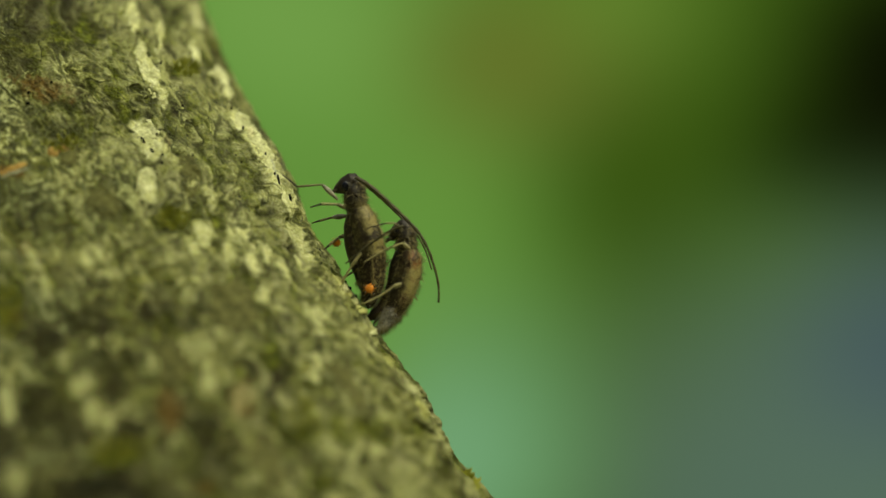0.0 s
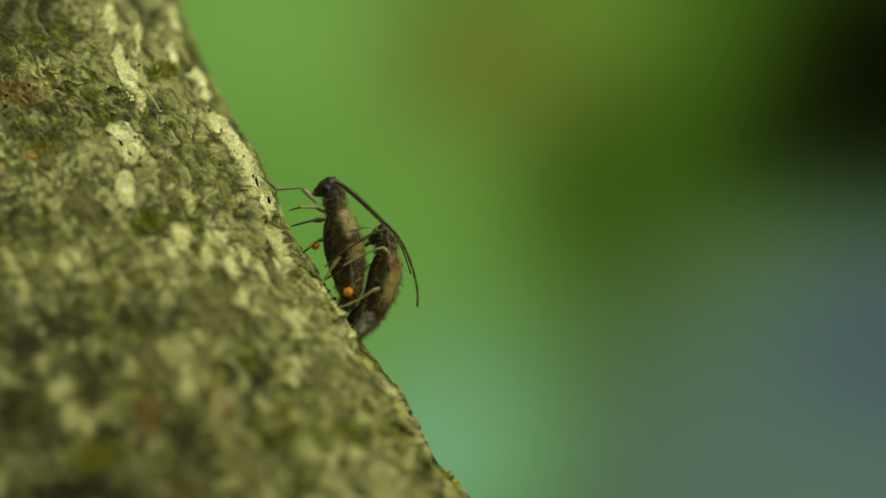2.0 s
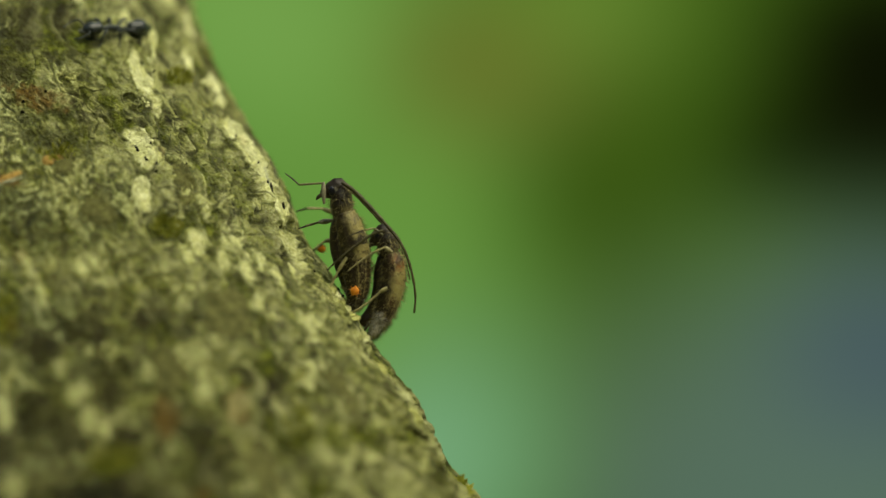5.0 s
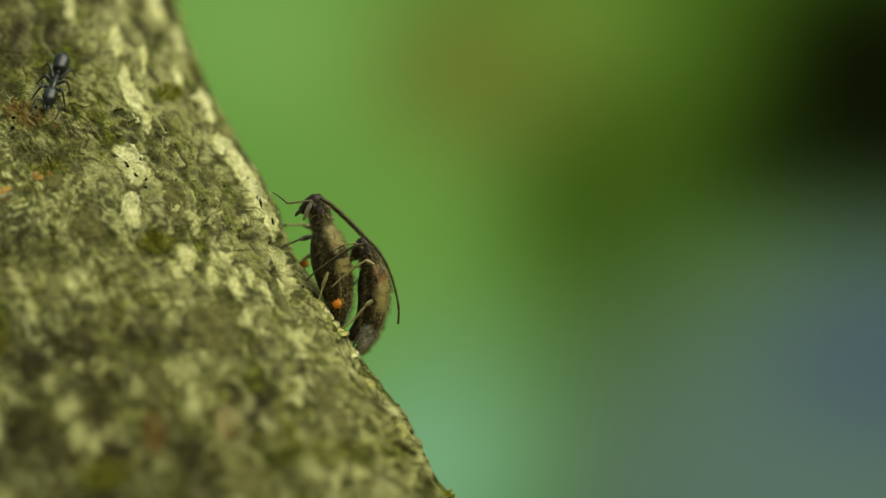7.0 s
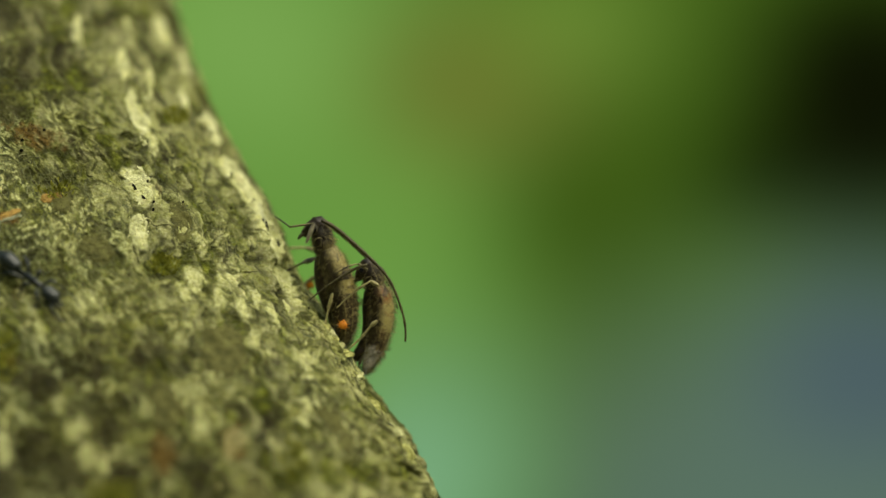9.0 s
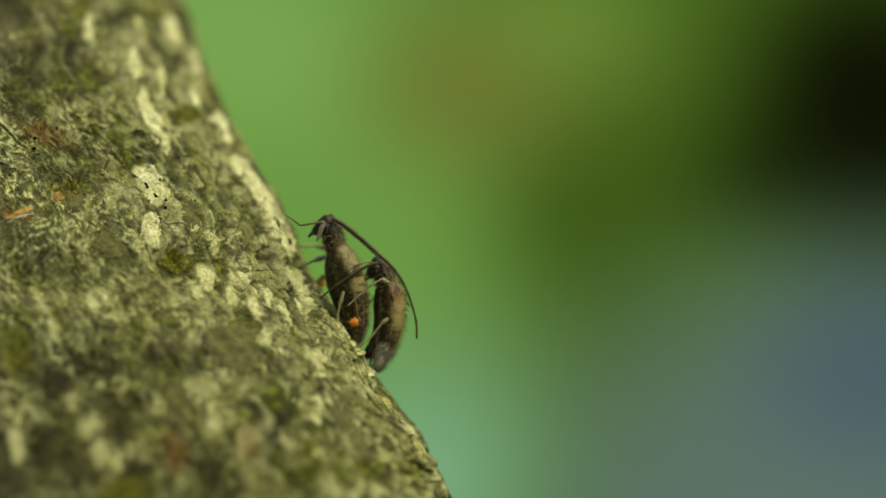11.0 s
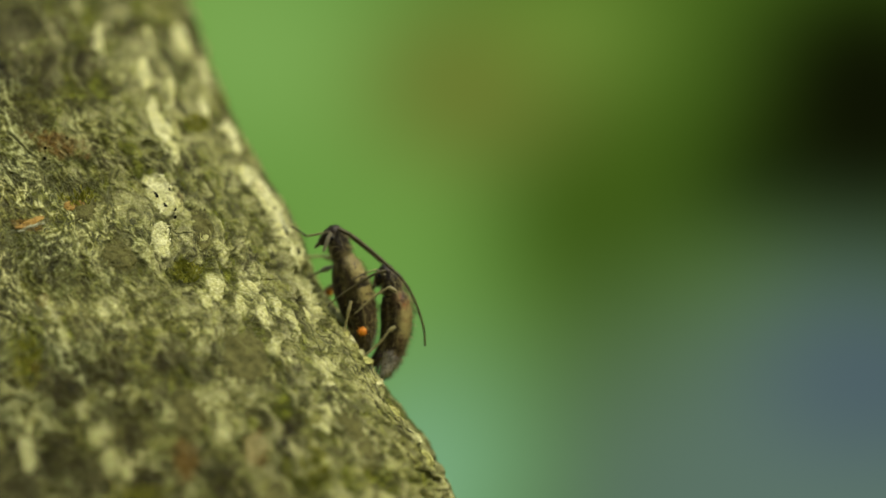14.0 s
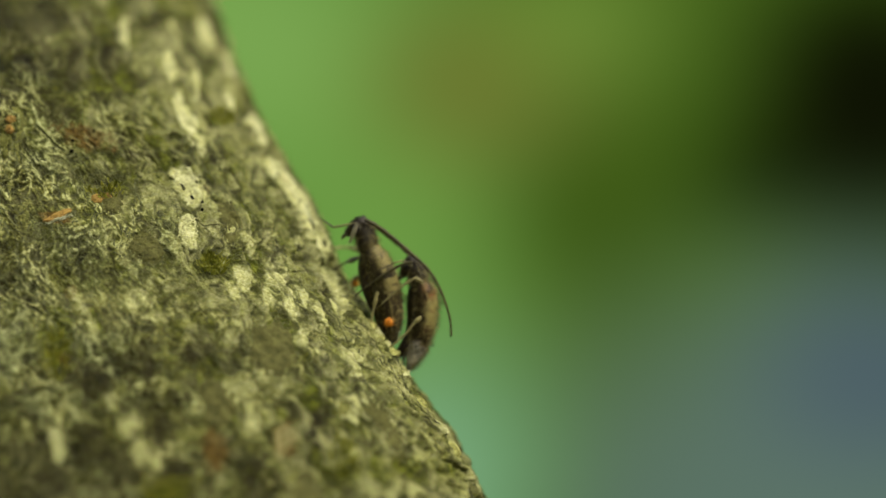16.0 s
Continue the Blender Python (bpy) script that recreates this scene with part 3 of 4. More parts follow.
def cord(points, width, seed, rise=0.75, mat=None, name="bark_cord"):
    """A raised, smooth cord of bark that runs along the stem through the given places."""
    pts = np.array([on_bark(*p) for p in points])
    t = np.linspace(0, len(pts) - 1, 60)
    lines = [np.interp(t, np.arange(len(pts)), pts[:, k]) for k in range(2)]
    kernel = np.ones(9) / 9
    phi, zz = [np.convolve(np.pad(v, 4, "edge"), kernel, "valid") for v in lines]
    phi = phi + 0.010 * perlin(t * 2.1, t * 0 + seed, seed)
    a = np.linspace(0, math.pi, 9)
    taper = np.sin(np.clip(np.linspace(0, 1, 60), 0.04, 0.96) * math.pi) ** 0.4 * (1 + 0.3 * perlin(t * 3, t * 0, seed + 1))
    P = phi[:, None] + width * taper[:, None] * np.cos(a)[None] / 10.5
    Zm = zz[:, None] + 0 * a[None]
    big, fine, _, _ = bark_height(P, Zm)
    lift = big + 0.4 * fine + (width * rise * np.sin(a)[None] - 0.01) * taper[:, None] + 0.012 * perlin(P * 60, Zm * 5, seed + 2)
    return part("bark_cord", mesh_from_grid(name, on_stem(P, Zm, lift)), mat or CORD, stem)


for i, (points, width) in enumerate((([(-9.09, 6.16), (-8.51, 5.32), (-8.18, 4.31), (-8.43, 3.63)], 0.10), ([(-10.45, 9.2), (-10.25, 7.3), (-9.9, 5.8), (-9.3, 4.9)], 0.13),
                                     ([(-9.45, 8.66), (-8.6, 7.16), (-7.59, 5.81)], 0.12), ([(-10.32, 10.79), (-9.02, 8.44), (-7.83, 6.12)], 0.12),
                                     ([(-12.67, 10.43), (-12.55, 9.3), (-12.0, 8.43), (-11.6, 7.5)], 0.075), ([(-11.4, 2.95), (-10.7, 2.65), (-9.9, 2.35)], 0.07))):
    cord(points, width * 1.25, 110 + 4 * i, 0.7)
cord([(-7.62, 5.2), (-7.30, 4.75), (-6.55, 3.6), (-5.92, 2.5), (-5.55, 1.6), (-5.46, 1.1)], 0.30, 160, 0.55, RIM, "lichen_band")
cord([(-7.75, 5.6), (-7.55, 5.05), (-6.85, 3.75), (-6.25, 2.7)], 0.16, 170, 0.5, CREAM, "lichen_band")
for i, (x, z, w, h, lean) in enumerate(((-3.78, -1.12, 0.12, 0.22, 40), (-3.62, -1.32, 0.10, 0.16, 10), (-3.35, -1.5, 0.13, 0.2, 50), (-3.15, -1.78, 0.09, 0.13, 20),
                                        (-2.85, -2.1, 0.10, 0.2, 40), (-2.35, -2.9, 0.09, 0.2, 35), (-1.75, -3.85, 0.10, 0.22, 30), (-1.2, -4.85, 0.12, 0.25, 30), (-0.7, -5.7, 0.12, 0.3, 30))):
    crust("lichen_flake", x, z, w, h, lean, (PALE_CRUST, CREAM)[i % 2], 0.13, 180 + i, 20)


for i, points in enumerate(([(-17.39, 6.78), (-17.0, 6.80), (-16.66, 6.70), (-16.42, 6.31), (-16.56, 5.79), (-16.74, 5.06), (-16.66, 4.55)],
                            [(-17.6, 4.75), (-17.18, 4.61), (-16.99, 4.13), (-16.95, 3.61)])):
    cord(points, 0.14, 150 + 4 * i, 0.5, OLIVE_CRUST)
for i, (x, z, w, h, lean) in enumerate(((-16.95, 5.95, 0.12, 0.16, 30), (-17.15, 5.5, 0.14, 0.2, 0), (-16.9, 6.3, 0.16, 0.13, 0), (-17.1, 5.1, 0.1, 0.2, 0))):
    crust("lichen_flake", x, z, w, h, lean, (ORANGE, OLIVE_CRUST)[i % 2], 0.07, 200 + i, 18)


def lichen_ring(x, z, size, seed):
    """A raised pale ring round a crumbly brown heart, as a scar on the bark grown over by lichen."""
    crust("scar_heart", x, z, size * 0.62, size * 0.8, 10, OLIVE_CRUST, 0.06, seed, 20)
    phi0, z0 = on_bark(x, z)
    r = float(stem_radius(z0))
    a, b = np.meshgrid(np.linspace(0, 2 * math.pi, 48, endpoint=False), np.linspace(0, 2 * math.pi, 10, endpoint=False))
    wob = 1 + 0.16 * perlin(2.2 * np.cos(a), 2.2 * np.sin(a), seed) + 0.07 * perlin(6 * np.cos(a), 6 * np.sin(a), seed + 1)
    d = size * wob + 0.085 * np.cos(b)
    P, Zm = phi0 + d * np.cos(a) / r, z0 + 1.25 * d * np.sin(a)
    big, fine, _, _ = bark_height(P, Zm)
    co = on_stem(P, Zm, big + 0.4 * fine + 0.07 * np.sin(b) + 0.02)
    return part("lichen_ring", mesh_from_grid("lichen_ring", np.concatenate([co, co[:1]]), True), PALE_CRUST, stem)


for i, (x, z, size) in enumerate(((-4.9, -4.1, 0.38),)):
    lichen_ring(x, z, size, 90 + 3 * i)


def bark_point(x, z, lift=0.0):
    """World place and outward normal of the bark where x, z show, with the angle and height there."""
    phi, zz = on_bark(x, z)
    big, fine, _, _ = bark_height(np.array([phi]), np.array([zz]))
    place = Vector(on_stem(np.array([phi]), np.array([zz]), big + fine * 0.6 + lift)[0])
    near = [Vector(on_stem(np.array([phi + a]), np.array([zz + b]), 0.0)[0]) for a, b in ((-0.05, 0), (0.05, 0), (0, -0.6), (0, 0.6))]
    return place, (near[1] - near[0]).cross(near[3] - near[2]).normalized(), phi, zz


def blade(bm, base, tip, width, bend):
    """A narrow leaf with a fold, from base to tip."""
    way = tip - base
    side = way.cross(Vector((0.2, -1.0, 0.35))).normalized() * width
    mid = base + way * 0.5 + bend
    v = [bm.verts.new(p) for p in (base, mid - side, mid + side * 1.0, tip, mid + bend * 0.4)]
    for f in ((0, 1, 4), (0, 4, 2), (1, 3, 4), (4, 3, 2)):
        bm.faces.new([v[i] for i in f])


def moss_tuft(x, z, w, h, count, seed):
    rnd = random.Random(seed)
    bm = bmesh.new()
    for _ in range(count):
        a, d = rnd.uniform(0, 6.283), math.sqrt(rnd.random())
        base, nrm, _, _ = bark_point(x + w * d * math.cos(a), z + h * d * math.sin(a))
        lean = Vector((rnd.uniform(-1, 1), rnd.uniform(-0.6, 0.6), rnd.uniform(-0.5, 1.2)))
        tip = base + (nrm * rnd.uniform(0.4, 1.0) + lean * 0.6).normalized() * rnd.uniform(0.18, 0.42) * MM
        blade(bm, base - nrm * 0.05 * MM, tip, rnd.uniform(0.02, 0.045) * MM, nrm * rnd.uniform(-0.05, 0.08) * MM)
    return tagged(part("moss_tuft", bm, MOSS, stem), kind="stuff")


for i, (x, z, w, h, count) in enumerate(((-9.6, 1.0, 0.55, 0.4, 170), (-9.15, 6.35, 0.4, 0.3, 110), (-11.5, -7.2, 1.0, 0.5, 160),
                                         (-5.0, -6.0, 0.6, 0.7, 140), (-13.4, 3.7, 0.7, 0.3, 70),
                                         (1.25, -8.15, 0.3, 0.25, 60), (-15.3, -2.3, 0.4, 1.0, 120))):
    moss_tuft(x, z, w, h, count, i + 5)


def pit(x, z, w, h, lean=0.0, lift=0.05):
    """The dark of a small pit in the bark, painted as a raised near-black lump, narrowing to both ends when it is long.
    """
    place, nrm, phi, _ = bark_point(x, z, lift)
    bm = bmesh.new()
    bmesh.ops.create_uvsphere(bm, u_segments=10, v_segments=8, radius=1.0)
    c, k = math.cos(radians(lean)), math.sin(radians(lean))
    right, up = Vector((math.cos(phi), math.sin(phi) * 0.5, 0)), Vector((0, 0, 1))
    for v in bm.verts:
        q = v.co.copy()
        dx, dz = q.x * w * (1.3 - 0.5 * q.z if h > 2 * w else 1.0), q.z * h
        v.co = place + (right * (dx * c - dz * k) + up * (dx * k + dz * c) + nrm * q.y * 0.06) * MM
    return part("bark_pit", bm, PIT, stem)


# pit darks; those near x = -3 stand for shade between the edge flakes
for x, z, w, h in ((-14.68, 5.52, 0.07, 0.07), (-14.7, 5.15, 0.08, 0.065), (-13.88, 5.88, 0.065, 0.06), (-9.0, 3.3, 0.05, 0.05), (-9.35, 5.05, 0.05, 0.06),
                   (-8.3, 4.6, 0.04, 0.05), (-7.2, 3.3, 0.06, 0.05), (-7.0, 3.05, 0.07, 0.05), (-8.9, 2.6, 0.05, 0.04), (-3.55, -1.22, 0.05, 0.11),
                   (-3.28, -1.42, 0.06, 0.09), (-3.02, -1.70, 0.05, 0.10), (-4.35, -0.55, 0.05, 0.09)):
    pit(x, z, w, h)
# pits and a slit in the thick cream crust
for x, z, w, h, lean in ((-5.86, 2.36, 0.075, 0.34, 24), (-7.16, 4.28, 0.06, 0.11, -20), (-6.52, 3.35, 0.06, 0.07, 0), (-6.2, 2.66, 0.06, 0.07, 0), (-7.6, 4.98, 0.05, 0.06, 0),
                         (-10.1, 3.3, 0.06, 0.07, 0), (-10.08, 3.05, 0.06, 0.06, 0), (-10.75, 3.85, 0.045, 0.16, 38), (-10.35, 4.05, 0.05, 0.05, 0), (-10.35, 3.45, 0.04, 0.15, 40),
                         (-10.2, 6.6, 0.05, 0.06, 0), (-5.5, 1.75, 0.035, 0.25, 30)):
    pit(x, z, w, h, lean, 0.19)


# ---- beetles ----
def along_ramp_material(name, stops, speck, rough=0.5, frost=0.0):
    """A hairy beetle shell: colour bands along its length, broken up by grain, and darker towards the belly side."""
    m, nt, b = material(name)
    grain, fine = noise_tex(nt, 2300, 5, 0.65), noise_tex(nt, 11000, 3, 0.7)
    fac = math_node(nt, "ADD", attribute(nt, "along"), math_node(nt, "MULTIPLY", math_node(nt, "SUBTRACT", grain, 0.5), 0.65))
    col = ramp(nt, fac, stops)
    col = mix(nt, ramp(nt, fine, ((0.52, (0, 0, 0)), (0.66, (0.7, 0.7, 0.7)))), col, speck)
    line = math_node(nt, "ADD", attribute(nt, "rib"), math_node(nt, "MULTIPLY", math_node(nt, "SUBTRACT", fine, 0.5), 1.6))
    col = mix(nt, ramp(nt, line, ((0.55, (0, 0, 0)), (0.95, (0.6, 0.6, 0.6)))), col, speck)
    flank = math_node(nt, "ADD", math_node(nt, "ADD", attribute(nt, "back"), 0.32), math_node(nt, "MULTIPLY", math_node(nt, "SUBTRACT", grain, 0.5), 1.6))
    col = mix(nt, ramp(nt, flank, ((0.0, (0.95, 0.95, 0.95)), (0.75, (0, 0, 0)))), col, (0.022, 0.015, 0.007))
    blot = ramp(nt, noise_tex(nt, 1500, 3, 0.6, 0.8), ((0.41, (0.95, 0.95, 0.95)), (0.50, (0, 0, 0))))
    col = mix(nt, blot, col, (0.020, 0.013, 0.006))
    if frost:
        band = math_node(nt, "ADD", attribute(nt, "along"), math_node(nt, "MULTIPLY", math_node(nt, "SUBTRACT", grain, 0.5), 0.35))
        band = ramp(nt, band, ((0.66, (0, 0, 0)), (0.76, (frost, frost, frost)), (0.90, (frost, frost, frost)), (0.97, (0, 0, 0))))
        col = mix(nt, mix(nt, ramp(nt, fine, ((0.34, (0, 0, 0)), (0.50, (1, 1, 1)))), (0, 0, 0), band), col, (0.80, 0.75, 0.64))
    nt.links.new(col, b.inputs["Base Color"])
    b.inputs["Roughness"].default_value = rough
    b.inputs["Specular IOR Level"].default_value = 0.32
    bump(nt, b, math_node(nt, "ADD", fine, grain), 0.00004, 0.7)
    return m


ELYTRA_A = along_ramp_material("elytra_tan", ((0.0, (0.20, 0.165, 0.055)), (0.25, (0.44, 0.37, 0.12)), (0.42, (0.37, 0.31, 0.095)), (0.50, (0.045, 0.028, 0.011)),
                                              (0.80, (0.032, 0.019, 0.009)), (0.90, (0.17, 0.14, 0.07)), (1.0, (0.03, 0.018, 0.009))), (0.47, 0.40, 0.145), 0.34)
ELYTRA_B = along_ramp_material("elytra_brown", ((0.0, (0.09, 0.060, 0.022)), (0.16, (0.34, 0.15, 0.04)), (0.34, (0.48, 0.41, 0.14)), (0.48, (0.40, 0.34, 0.105)), (0.56, (0.085, 0.050, 0.018)),
                                                (0.70, (0.050, 0.028, 0.012)), (0.80, (0.50, 0.46, 0.37)), (0.93, (0.20, 0.16, 0.10)), (1.0, (0.06, 0.04, 0.02))), (0.47, 0.40, 0.155), 0.34, 0.8)
PRONOTUM = along_ramp_material("pronotum", ((0.0, (0.07, 0.055, 0.020)), (0.35, (0.020, 0.014, 0.006)), (0.65, (0.05, 0.038, 0.014)), (1.0, (0.32, 0.27, 0.10))), (0.36, 0.31, 0.14), 0.4)
HEAD = along_ramp_material("beetle_head", ((0.0, (0.05, 0.040, 0.016)), (0.5, (0.035, 0.026, 0.012)), (1.0, (0.012, 0.009, 0.005))), (0.24, 0.20, 0.12), 0.4)
BELLY = along_ramp_material("belly", ((0.0, (0.11, 0.085, 0.035)), (0.5, (0.036, 0.022, 0.010)), (1.0, (0.03, 0.014, 0.008))), (0.17, 0.14, 0.07), 0.35)
LEG = speckled("beetle_leg", (0.07, 0.060, 0.022), (0.24, 0.215, 0.085), 3500, 0.42, 0.35, 0.7, 0.00002, 0.4)
TIBIA = speckled("beetle_shin", (0.17, 0.15, 0.05), (0.48, 0.44, 0.19), 3500, 0.42, 0.35, 0.7, 0.00002, 0.4)
EYE_RIM = speckled("eye_rim", (0.05, 0.045, 0.03), (0.30, 0.28, 0.21), 5000, 0.5, 0.38, 0.62, 0.00002, 0.3)
PALE_THIGH = speckled("pale_thigh", (0.12, 0.108, 0.055), (0.36, 0.33, 0.22), 3500, 0.4, 0.35, 0.65, 0.00002, 0.4)
TARSUS = speckled("beetle_foot", (0.02, 0.016, 0.008), (0.08, 0.065, 0.03), 3500, 0.5, gloss=0.4)
ANTENNA = speckled("antenna", (0.028, 0.024, 0.007), (0.095, 0.083, 0.024), 3000, 0.5, gloss=0.35)
HAIR = speckled("hair", (0.07, 0.055, 0.020), (0.56, 0.48, 0.20), 1800, 0.5, 0.42, 0.62, gloss=0.3)
WHITE_HAIR = speckled("white_hair", (0.36, 0.34, 0.26), (0.78, 0.75, 0.64), 2500, 0.5)
EYE_BLACK = speckled("compound_eye", (0.006, 0.006, 0.007), (0.02, 0.02, 0.022), 14000, 0.18, gloss=0.5)
MITE = speckled("mite_skin", (0.50, 0.15, 0.008), (0.85, 0.32, 0.02), 5000, 0.45, gloss=0.3)


def tube(pts, radii, depth=1.0, seg=16, steps=5, ribs=0):
    """A closed, smooth body along a bent line through pts (x, y, z in mm). radii: half thickness in the line's plane; depth: how much
    thicker it is across that plane. Returns a bmesh with the layer 'along' (0 at the first point, 1 at the last)."""
    pts = [Vector(p) for p in pts]
    line, rad = [], []
    n = len(pts)
    for i in range(n - 1):
        a, b, c, d = pts[max(i - 1, 0)], pts[i], pts[i + 1], pts[min(i + 2, n - 1)]
        for k in range(steps):
            t = k / steps
            line.append(0.5 * ((2 * b) + (c - a) * t + (2 * a - 5 * b + 4 * c - d) * t * t + (3 * b - a - 3 * c + d) * t ** 3))
            e = t * t * (3 - 2 * t)
            rad.append(radii[i] * (1 - e) + radii[i + 1] * e)
    line.append(pts[-1])
    rad.append(radii[-1])
    bm = bmesh.new()
    layer, back, rib = [bm.verts.layers.float.new(n) for n in ("along", "back", "rib")]
    rings = []
    for i, (p, r) in enumerate(zip(line, rad)):
        way = (line[min(i + 1, len(line) - 1)] - line[max(i - 1, 0)]).normalized()
        out = Vector((0, -1, 0))
        out = (out - way * out.dot(way)).normalized()
        side = way.cross(out)
        ring = []
        for k in range(seg):
            a = 2 * math.pi * k / seg
            q = r * (1 + 0.014 * math.cos(a * ribs)) if ribs else r
            v = bm.verts.new((p + side * math.cos(a) * q + out * math.sin(a) * q * depth) * MM)
            v[layer] = i / (len(line) - 1)
            v[back] = -math.cos(a)
            v[rib] = math.cos(a * ribs) if ribs else 0.0
            ring.append(v)
        rings.append(ring)
    for a, b in zip(rings, rings[1:]):
        for k in range(seg):
            bm.faces.new((a[k], a[(k + 1) % seg], b[(k + 1) % seg], b[k]))
    bm.faces.new(rings[0][::-1])
    bm.faces.new(rings[-1])
    bmesh.ops.recalc_face_normals(bm, faces=bm.faces[:])
    return bm


def ball(x, y, z, rx, ry, rz, seg=16):
    bm = bmesh.new()
    bmesh.ops.create_uvsphere(bm, u_segments=seg, v_segments=seg * 2 // 3, radius=1.0)
    for v in bm.verts:
        v.co = Vector(((x + v.co.x * rx) * MM, (y + v.co.y * ry) * MM, (z + v.co.z * rz) * MM))
    return bm


def hairs(pts, radii, depth, count, length, seed, spread):
    """Fine bristles on a body like tube()'s, leaning towards its end."""
    rnd = random.Random(seed)
    bm = bmesh.new()
    pts = [Vector(p) for p in pts]
    for _ in range(count):
        s = rnd.uniform(0.03, 0.97) * (len(pts) - 1)
        i = min(int(s), len(pts) - 2)
        t = s - i
        p, r = pts[i].lerp(pts[i + 1], t), radii[i] * (1 - t) + radii[i + 1] * t
        way = (pts[i + 1] - pts[i]).normalized()
        out = Vector((0, -1, 0))
        out = (out - way * out.dot(way)).normalized()
        side = way.cross(out)
        a = rnd.uniform(*spread)
        nrm = side * math.cos(a) + out * math.sin(a)
        base = p + side * math.cos(a) * r * 0.97 + out * math.sin(a) * r * depth * 0.97
        tip = base + (nrm + way * rnd.uniform(0.2, 0.9)).normalized() * length * rnd.uniform(0.5, 1.2)
        wide = way.cross(nrm).normalized() * 0.011
        back = nrm.cross(wide).normalized() * 0.011
        v = [bm.verts.new(q * MM) for q in (base + wide, base - wide * 0.5 + back, base - wide * 0.5 - back, tip)]
        for f in ((0, 1, 3), (1, 2, 3), (2, 0, 3)):
            bm.faces.new([v[k] for k in f])
    return bm


def at_depth(points, y):
    """Points (x, z) or (x, z, more depth) as (x, y, z)."""
    return [(p[0], y + (p[2] if len(p) > 2 else 0.0), p[1]) for p in points]


def leg(owner, points, y, thick, pale=0):
    """A leg as thigh > shin > foot, along four or more points."""
    mats = ((LEG, TIBIA, TARSUS), (TIBIA, TIBIA, TIBIA), (PALE_THIGH, LEG, TARSUS), (TARSUS, TARSUS, TARSUS))[pale]
    p = at_depth(points, y)
    thick = thick * 0.86
    thigh = part("thigh", tube([p[0], Vector(p[0]).lerp(Vector(p[1]), 0.6), p[1]], (thick * 0.7, thick * (1.35 if pale == 2 else 1.05), thick * 0.75), 1, 10, 6), mats[0], owner)
    part("shin", tube(p[1:3], (thick * 0.50, thick * 0.62), 1, 10, 6), mats[1], thigh)
    if len(p) > 3:
        foot = p[2:]
        part("foot", tube(foot, [thick * 0.5] + [thick * 0.42] * (len(foot) - 2) + [thick * 0.3], 1, 8, 5), mats[2], thigh)
    return thigh


def antenna(owner, points, y, thick, joints=11):
    """A long antenna of joints, each a little thicker at its end."""
    pts = [Vector(p) for p in at_depth(points, y)]
    dense = []
    n = len(pts)
    for i in range(n - 1):
        a, b, c, d = pts[max(i - 1, 0)], pts[i], pts[i + 1], pts[min(i + 2, n - 1)]
        for k in range(12):
            t = k / 12
            dense.append(0.5 * ((2 * b) + (c - a) * t + (2 * a - 5 * b + 4 * c - d) * t * t + (3 * b - a - 3 * c + d) * t ** 3))
    dense.append(pts[-1])
    lens = np.concatenate([[0], np.cumsum([(q - p).length for p, q in zip(dense, dense[1:])])])
    arr = np.array(dense)

    def at(s):
        return Vector([np.interp(s * lens[-1], lens, arr[:, k]) for k in range(3)])

    root = None
    for j in range(joints):
        s0, s1 = j / joints, (j + 1) / joints
        r = thick * (1 - 0.55 * s0)
        bm = tube([at(s0 + (s1 - s0) * k / 3) for k in range(4)], (r * 0.8, r * 0.9, r, r * 0.92), 1, 8, 3)
        ob = part("antenna" if root is None else "antenna_joint", bm, ANTENNA, root or owner)
        root = root or ob
    return root


def mite(x, y, z, size, name):
    thing = tagged(new(name), "tiny bright orange mite clinging to a beetle", "mite", "mites")
    part("body", ball(x, y, z, size, size * 0.7, size * 0.95), MITE, thing)
    part("snout", ball(x + size * 0.1, y - size * 0.35, z + size * 0.9, size * 0.3, size * 0.3, size * 0.35, 8), MITE, thing)
    for k in range(8):
        a = radians((-60, -25, 10, 45, 135, 170, 205, 240)[k])
        c, s = math.cos(a), math.sin(a)
        part("leg", tube([(x + c * size * 0.8, y, z + s * size * 0.8), (x + c * size * 1.3, y - size * 0.25, z + s * size * 1.3),
                          (x + c * size * 1.5, y + size * 0.1, z + s * size * 1.45)], (size * 0.08, size * 0.06, size * 0.03), 1, 6, 2), MITE, thing)
    return thing


